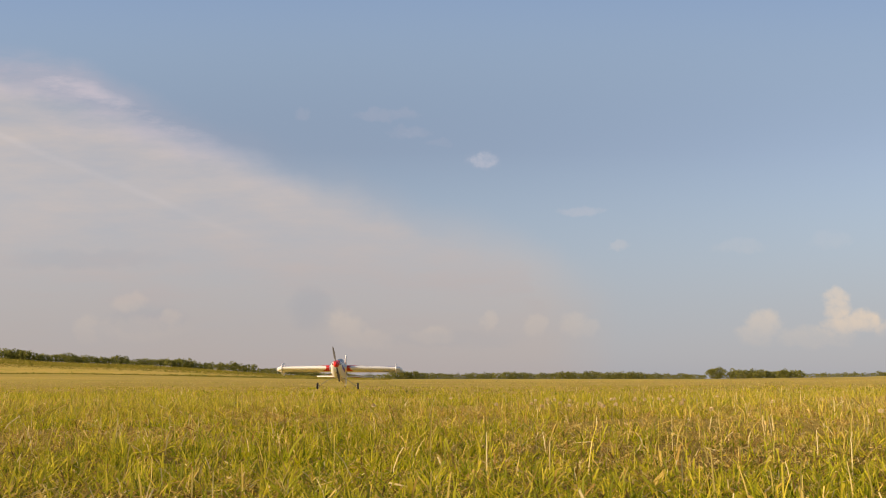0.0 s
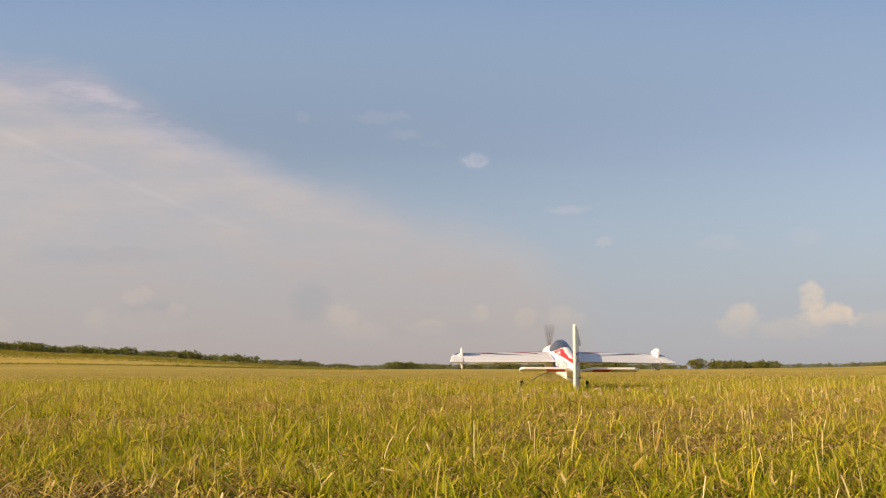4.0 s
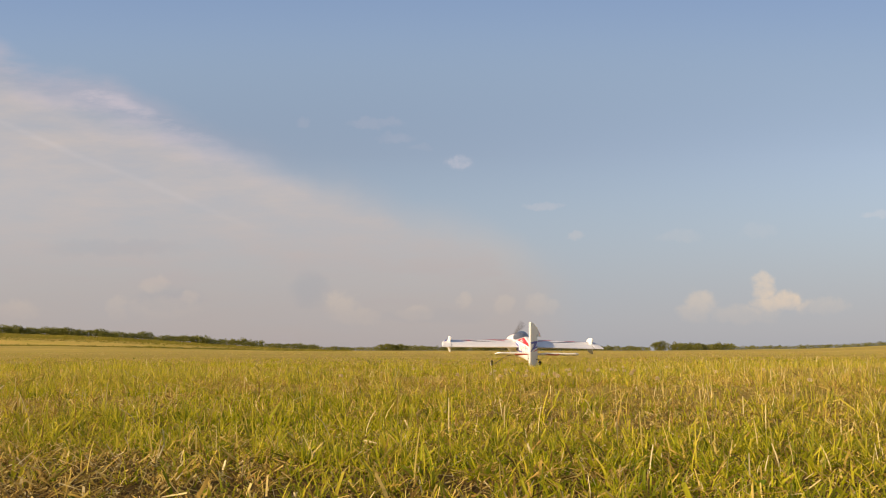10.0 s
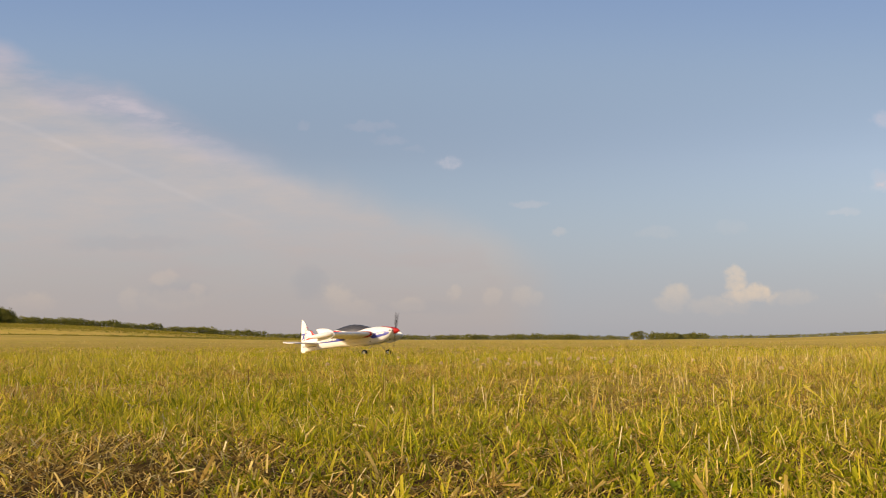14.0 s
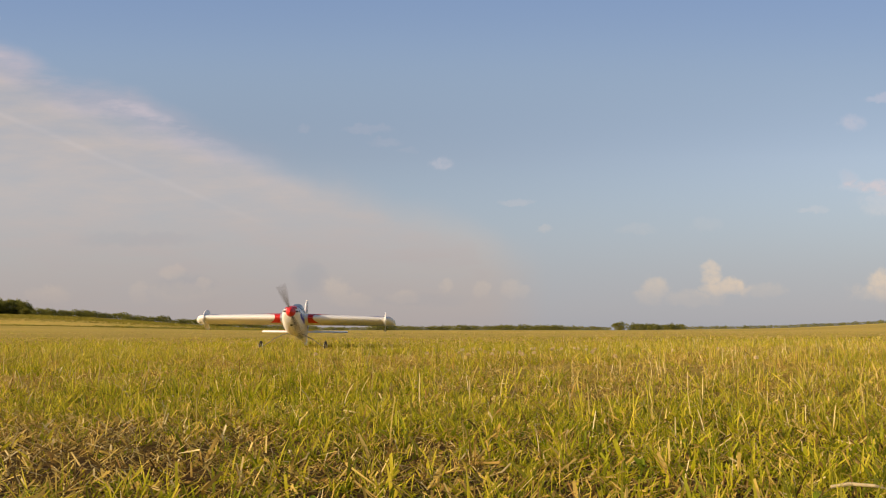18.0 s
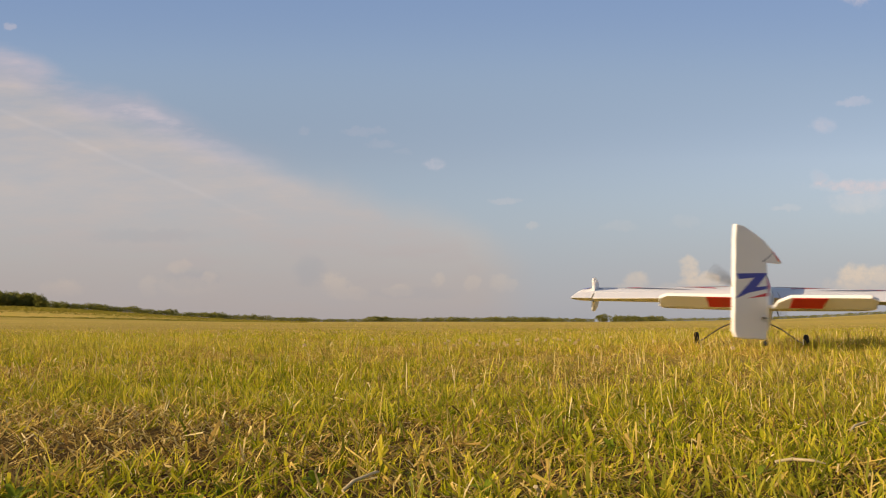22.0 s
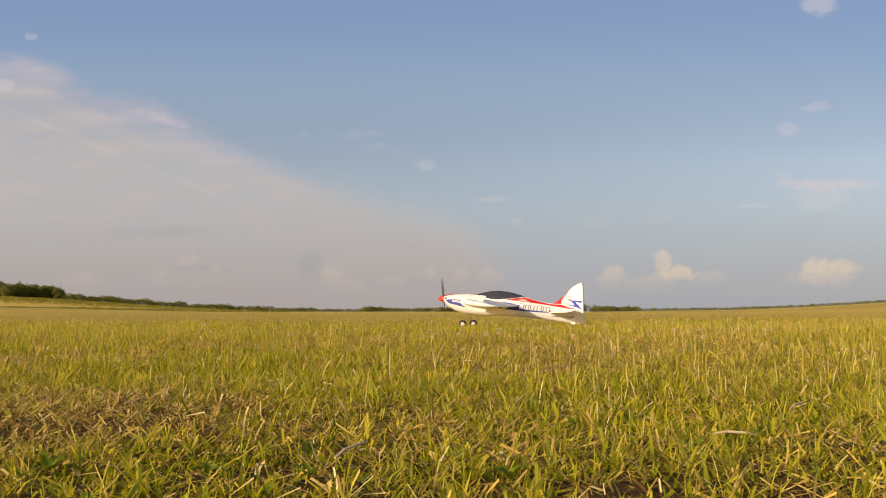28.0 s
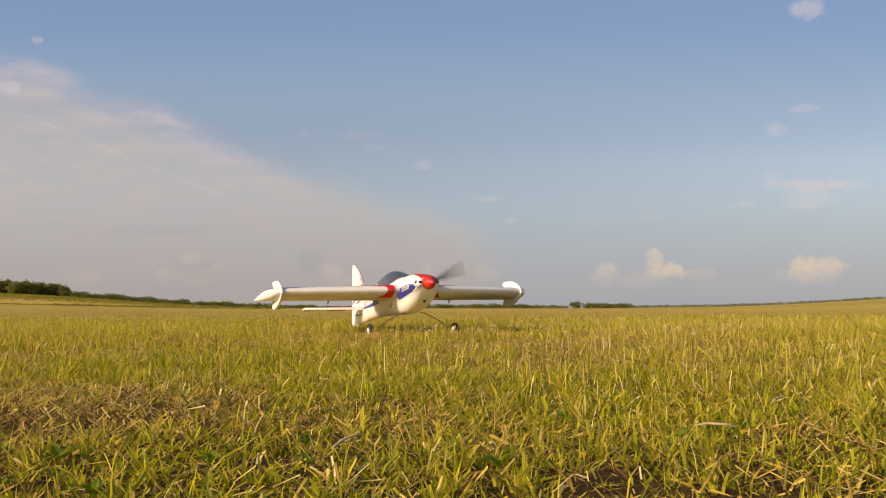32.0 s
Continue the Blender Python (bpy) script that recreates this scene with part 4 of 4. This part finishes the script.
        for out in (-1, 1):
            bm = bmesh.new()
            tube(bm, [(0, out * 0.0075, 0), (0, out * 0.0094, 0), (0, out * 0.0102, 0)], [0.0140, 0.0136, 0.0105], 20)
            part("hub", bm, WHITE, wheel, "white plastic hub", 40)
    bm = bmesh.new()
    tube(bm, [(-0.735, 0, 0.036), (-0.752, 0, 0.024), (-0.760, 0, 0.012)], [0.0014] * 3, 6)
    tube(bm, [(-0.760, -0.004, 0.010), (-0.760, 0.004, 0.010)], [0.006, 0.006], 16)
    part("tail_wheel", bm, BLACK, plane, "", 40)
    # push rods along the tail
    for side in (1, -1):
        bm = bmesh.new()
        tube(bm, [(-0.775, side * 0.020, 0.071), (-0.70, side * 0.026, 0.075), (-0.615, side * 0.0285, 0.080)], [0.0016] * 3, 6)
        part("push_rod", bm, BLACK, plane, "thin dark push rod to the tail", 60)
    bm = bmesh.new()         # the small hook of the speed sensor lead under the wing root
    tube(bm, [(-0.01, -0.085, 0.135), (-0.012, -0.088, 0.122), (-0.004, -0.09, 0.116), (0.004, -0.09, 0.120)], [0.0018] * 4, 6)
    part("lead", bm, BLACK, plane, "", 40)
    bm = bmesh.new()         # cooling hole under the nose
    tube(bm, [(0.128, 0.0, 0.142), (0.131, 0.0, 0.140)], [0.006, 0.006], 14)
    part("cooling_hole", bm, BLACK, plane, "", 40)
    return plane, prop, blades_of_prop, rudder, elevators


plane, prop, prop_blades, rudder, elevators = aeroplane()


# ---- small things in the grass ----
def clover():
    root = tagged(new("clover_flower"), "small off-white clover flower head in the grass", "flower", "clover flowers")
    bm = bmesh.new()
    tube(bm, [(0, 0, -0.002), (0.002, 0.001, 0.012), (0.003, 0, 0.026)], [0.0008, 0.0007, 0.0006], 6)
    part("stem", bm, GREEN_BLADE, root)
    bm = bmesh.new()
    for k in range(40):
        a, u = k * 2.4, 1 - 1.7 * k / 40
        d = Vector((math.cos(a) * math.sqrt(max(1 - u * u, 0)), math.sin(a) * math.sqrt(max(1 - u * u, 0)), u))
        p = Vector((0.003, 0, 0.029))
        s = d.orthogonal().normalized() * 0.0014
        bm.faces.new([bm.verts.new(q) for q in (p + d * 0.002 - s, p + d * 0.002 + s, p + d * 0.006 + s * 0.4, p + d * 0.006 - s * 0.4)])
    part("petals", bm, PETAL, root)
    pts = np.random.default_rng(3)
    for k in range(36):
        x, y = (pts.uniform(0.05, 0.65), pts.uniform(2.3, 3.3)) if k % 3 else (pts.uniform(-0.45, 1.1), pts.uniform(2.0, 3.9))
        if k == 0:
            root.matrix_world = pose(x, y, float(ground_z(x, y)))
        else:
            copy_thing(root, pose(x, y, float(ground_z(x, y)), pts.uniform(-14, 14), pts.uniform(-14, 14), pts.uniform(0, 360)))


clover()


def straw(x, y, length, turn, rise, thick=0.0009):
    bm = bmesh.new()
    tube(bm, [(-length / 2, 0, 0), (-length / 6, 0.001, 0.0015), (length / 4, -0.001, 0.001), (length / 2, 0.001, -0.001)], [thick, thick * 1.1, thick, thick * 0.5], 8)
    bmesh.ops.recalc_face_normals(bm, faces=bm.faces)
    me = bpy.data.meshes.new("straw")
    bm.to_mesh(me)
    bm.free()
    me.materials.append(STRAW)
    ob = tagged(new("straw", me), "pale dry straw lying on the mown grass", "straw", "loose straws")
    ob.matrix_world = pose(x, y, float(ground_z(x, y)) + 0.012, 0, rise, turn)


for spec in ((0.232, 0.452, 0.030, -6, 0), (-0.03, 0.40, 0.030, 50, -14), (0.06, 0.36, 0.026, 80, 20), (0.36, 0.64, 0.030, 40, -10)):
    straw(*spec)


def leaf_mesh(name, length, wide, droop):
    """A broad leaf along x with a folded midrib, rising from its root and bending over."""
    bm = bmesh.new()
    rows = []
    for k in range(7):
        u = k / 6
        w = wide / 2 * math.sin(math.pi * min(0.06 + u * 0.94, 1.0)) ** 0.8 + 0.0002
        x, z = length * u * (1 - 0.18 * u), length * (0.75 * u - droop * u * u)
        rows.append([bm.verts.new((x, -w, z + w * 0.35)), bm.verts.new((x, 0, z)), bm.verts.new((x, w, z + w * 0.35))])
    for r, q in zip(rows, rows[1:]):
        bm.faces.new((r[0], r[1], q[1], q[0]))
        bm.faces.new((r[1], r[2], q[2], q[1]))
    me = bpy.data.meshes.new(name)
    for f in bm.faces:
        f.smooth = True
    bm.to_mesh(me)
    bm.free()
    me.materials.append(BROADLEAF)
    return me


def weeds():
    """Low broad-leaved plants between the blades close by."""
    picks = np.random.default_rng(11)
    meshes = [leaf_mesh("leaf", 0.012, 0.0040, 0.45), leaf_mesh("leaf", 0.009, 0.0038, 0.30), leaf_mesh("leaf", 0.015, 0.0034, 0.55)]
    spots = [(-0.21, 0.30), (-0.15, 0.27), (0.20, 0.44), (-0.26, 0.42), (-0.06, 0.44), (0.33, 0.52), (-0.36, 0.62), (0.06, 0.33)]
    spots += [(picks.uniform(-0.5, 0.6) * (y + 0.2), y) for y in picks.uniform(0.34, 0.75, 7)]
    for x, y in spots:
        root = tagged(new("weed"), "small fresh green broad-leaved weed among mown grass", "weed", "weeds in the grass")
        root.matrix_world = pose(x, y, float(ground_z(x, y)) + 0.001, 0, 0, picks.uniform(0, 360))
        for k in range(int(picks.integers(4, 8))):
            leaf = new("leaf", meshes[int(picks.integers(0, 3))])
            leaf.parent = root
            leaf.matrix_basis = pose(0, 0, picks.uniform(0, 0.004), picks.uniform(-12, 12), picks.uniform(-25, 15), k * 137 + picks.uniform(-20, 20))


weeds()


def seed_stalks():
    """Uncut grass stalks with forked seed heads, standing above the mown sward."""
    picks = np.random.default_rng(5)
    spots = [(1.16, 2.82, 0.066), (0.77, 2.47, 0.050), (0.92, 2.50, 0.046), (1.02, 3.20, 0.058), (0.58, 1.75, 0.040), (1.30, 2.60, 0.055), (0.42, 1.35, 0.036), (0.66, 1.55, 0.042)]
    spots += [(b * y, y, picks.uniform(0.034, 0.056)) for b, y in zip(picks.uniform(0.02, 0.52, 16), picks.uniform(1.3, 3.8, 16))]
    for x, y, high in spots:
        root = tagged(new("grass_stalk"), "pale uncut grass stalk with a forked seed head", "grass stalk", "uncut grass stalks")
        root.matrix_world = pose(x, y, float(ground_z(x, y)), picks.uniform(-12, 12), picks.uniform(-12, 12), picks.uniform(0, 360))
        bm = bmesh.new()
        tube(bm, [(0, 0, -0.002), (0.001, 0, high * 0.3), (0.003, 0.001, high * 0.66)], [0.0011, 0.0010, 0.0008], 6)
        part("stem", bm, PALE_STALK, root, "", 60)
        for k in range(int(picks.integers(2, 4))):
            a, out = k * 2.2 + picks.uniform(-0.4, 0.4), picks.uniform(0.10, 0.26) * high
            bm = bmesh.new()
            base = Vector((0.003, 0.001, high * 0.65))
            tip = base + Vector((math.cos(a) * out, math.sin(a) * out, high * picks.uniform(0.24, 0.38)))
            tube(bm, [base, base.lerp(tip, 0.4) + Vector((0, 0, 0.001)), base.lerp(tip, 0.8), tip], [0.0007, 0.0013, 0.0011, 0.0004], 6)
            part("seed_head", bm, PALE_STALK, root, "", 60)


seed_stalks()


# ---- what moves ----
def motions():
    # seconds, place, heading, nose down, lean
    flight = [
        (0, -1.426, 8.169, 274.9, 0.3, -0.2), (0.5, -1.436, 5.965, 270.0, -0.8, 0.3), (1, -1.272, 3.790, 291.0, -1.9, 0.5),
        (1.5, -0.883, 3.070, 351.4, 2.7, -1.0), (1.6, -0.825, 3.025, 364.1, 1.6, -1.8), (2, -0.708, 3.114, 391.4, 1.3, 3.3),
        (2.5, -0.436, 3.274, 416.5, 1.6, 2.0), (3, -0.087, 3.867, 433.9, 0.9, -0.7), (3.5, 0.135, 4.465, 435.1, -0.7, 0.7),
        (4, 0.360, 5.100, 454.0, 0.0, 0.3), (4.5, 0.280, 5.900, 493.2, 0.0, 0.3), (5, -0.150, 6.350, 536.8, 0.0, 0.3),
        (5.5, -0.856, 6.200, 580.3, -0.5, 1.3), (6, -1.443, 5.494, 641.9, -0.4, -2.5), (6.5, -1.068, 4.495, 688.2, 1.0, -1.2),
        (7, -0.119, 4.212, 755.6, 0.3, 1.6), (7.5, 0.495, 4.995, 801.6, 0.5, -0.1), (8, 0.456, 6.359, 849.9, 1.3, -0.7),
        (8.25, 0.170, 6.600, 893.6, 0.0, -0.5), (8.5, -0.340, 6.450, 939.1, -0.5, -0.3), (8.75, -0.560, 6.350, 986.4, -0.4, 0.8),
        (9, -0.678, 6.352, 1031.8, -0.4, 1.8), (9.5, -0.054, 6.462, 1104.5, -0.6, 0.5), (10, 0.397, 6.745, 1176.7, -0.4, 0.8),
        (10.5, -0.066, 8.365, 1254.6, 0.2, 0.0), (11, -0.818, 7.813, 1338.1, -1.5, 2.1), (11.5, -0.668, 7.378, 1410.4, -0.6, 0.1),
        (12, 0.162, 6.829, 1482.4, -0.4, -0.1), (12.5, 0.489, 8.039, 1552.0, -0.2, -0.5), (13, -0.101, 9.267, 1618.5, 0.0, -0.6),
        (13.5, -0.910, 9.167, 1703.1, 0.1, 3.9), (14, -0.576, 7.690, 1770.2, -0.2, -0.2), (14.5, 0.258, 8.028, 1843.1, -1.4, 0.8),
        (15, 0.600, 8.600, 1907.2, 0.0, 0.3), (15.5, 0.050, 9.500, 1969.1, 0.0, 0.3), (16, -0.700, 9.300, 2026.5, 0.0, 0.3),
        (16.5, -0.993, 8.500, 2064.0, 0.1, 0.1), (17, -0.993, 7.503, 2078.0, -0.1, 0.0), (17.5, -0.880, 6.460, 2075.8, 0.4, 0.4),
        (18, -0.761, 5.007, 2073.0, -0.8, -0.6), (18.5, -0.637, 3.765, 2087.1, 0.4, 1.0), (19, -0.156, 2.496, 2116.9, 0.2, -0.2),
        (19.5, 0.699, 2.241, 2201.3, 0.0, 1.3), (20, 1.079, 3.382, 2278.4, 2.0, 1.6), (20.5, 0.492, 4.252, 2358.3, 0.6, 1.1),
        (21, -0.030, 3.290, 2435.5, -0.8, 1.0), (21.5, 0.450, 2.733, 2516.8, -0.2, 1.3), (22, 1.132, 2.975, 2592.6, 2.0, 1.2),
        (22.5, 1.197, 4.477, 2661.0, 2.0, -0.1), (23, 0.326, 4.368, 2745.8, -0.2, 1.4), (23.5, 0.087, 3.639, 2822.5, 0.0, 1.8),
        (24, 0.709, 3.076, 2906.4, -0.7, 0.2), (24.5, 1.269, 3.953, 2974.6, 1.0, 2.6), (25, 0.932, 5.176, 3031.7, 1.7, 0.3),
        (25.5, -0.119, 6.084, 3082.2, 0.3, 0.4), (26, -0.570, 5.300, 3144.7, 0.0, 0.3), (26.5, -0.220, 4.400, 3207.3, 0.0, 0.3),
        (27, 0.480, 4.200, 3269.9, 0.0, 0.3), (27.5, 0.776, 5.000, 3332.4, 0.1, -0.5), (28, 0.499, 6.507, 3402.9, 0.2, 0.1),
        (28.5, -0.240, 6.579, 3479.0, -0.1, 1.9), (29, -0.458, 5.344, 3512.9, -0.4, -1.2), (29.5, -0.308, 4.487, 3536.4, 0.5, -0.3),
        (30, -0.075, 3.838, 3536.4, 0.1, 0.5), (31, 0.069, 3.430, 3528.8, -0.3, 0.7), (32, 0.073, 3.398, 3528.3, -0.1, 0.5),
    ]
    # how high it rides on the grass, and how its nose dips, second by second
    ride = ((0, 30, 0), (0.5, 20, 0), (1, 12, 0), (2, 4, 0), (3, -8, 0), (3.5, -6, 0), (6, -10, 0), (7, -9, 0), (8, -9, 0), (9, -18, 1), (10, -8, 0), (11, -18, 0), (12, -2, 0), (13, -4, 0), (14, -16, 0),
            (17, -4, 0), (18, -6, 0.5), (19, -6, 0.3), (20, 4, 0), (21, -7, 1.0), (22, 0, 0), (23, -16, 0.6), (24, 0, 0), (25, 0, 0), (28, 3, 0), (29, -10, 0.8), (30, -4, 0.2), (31, -14, 0.8), (32, -11, 0.5))
    at, high, dip = zip(*ride)
    walk(plane, [(t, pose(x, y, float(ground_z(x, y) - swell(y)) + 0.010 + float(np.interp(t, at, high)) / 1000, lean, nose + float(np.interp(t, at, dip)), turn)) for t, x, y, turn, nose, lean in flight])
    # the propeller: a slow turn at first, then a blur; its lean at each full second
    leans = {0: -12, 1: -28, 2: -12, 3: 0, 6: 10, 7: 5, 8: 20, 9: 30, 10: -35, 11: -8, 12: -40, 13: 5, 14: 10, 17: 15, 18: -22, 19: 35, 20: 75, 21: 78, 22: 60, 23: 30, 24: 40,
             25: 10, 28: 20, 29: 66, 30: 85, 31: 65, 32: 68}
    ts, total, turns = [], [], 0.0
    for t in range(33):
        ts.append(t)
        total.append(turns + leans.get(t, 0))
        turns += 360 * (1 if t < 1 else 3 if t < 2 else 7)
    walk(prop, [(k / 30, pose(0.186, 0, 0.211, -float(np.interp(k / 30, ts, total)), 0, 0)) for k in range(961)])
    # the blades turn on the hub as fast again
    spins = np.cumsum([0.0] + [360.0 * (0 if t < 1 else 3 if t < 2 else 7) for t in range(32)])
    for ob in prop_blades:
        walk(ob, [(k / 30, pose(0, 0, 0, -float(np.interp(k / 30, np.arange(33), spins)), 0, 0)) for k in range(961)])
    walk(rudder, [(t, pose(-0.756, 0, 0, 0, 0, -a)) for t, a in ((0, 0), (0.6, 0), (1.1, 34), (2.4, 34), (2.9, 20), (3.5, 16), (5.4, 30), (6.5, 34), (14.5, 34), (16.4, 0), (18.1, 0), (18.6, 34), (21.4, 34), (21.9, 47), (22.4, 38), (28.4, 34), (29.2, 5), (30, 0), (32, 0))])
    for ob in elevators:
        walk(ob, [(t, pose(-0.745, 0, 0.107, 0, a, 0)) for t, a in ((0, -4), (0.7, -12), (1.2, -14), (2, 2), (3, 12), (7, 8), (14, 8), (18.5, 4), (19.3, 6), (19.8, 8), (20.2, 14), (21, 6), (21.8, 26), (22.4, 20), (24, 10), (27.5, 12), (29, 0), (30.5, -7), (32, -7))])
    # clouds and far trees are moved away to stand in for zooming out
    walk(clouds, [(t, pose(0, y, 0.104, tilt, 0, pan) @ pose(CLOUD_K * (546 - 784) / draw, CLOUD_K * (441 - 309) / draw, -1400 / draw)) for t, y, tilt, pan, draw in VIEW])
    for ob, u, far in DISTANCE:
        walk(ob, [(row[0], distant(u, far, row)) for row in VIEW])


motions()
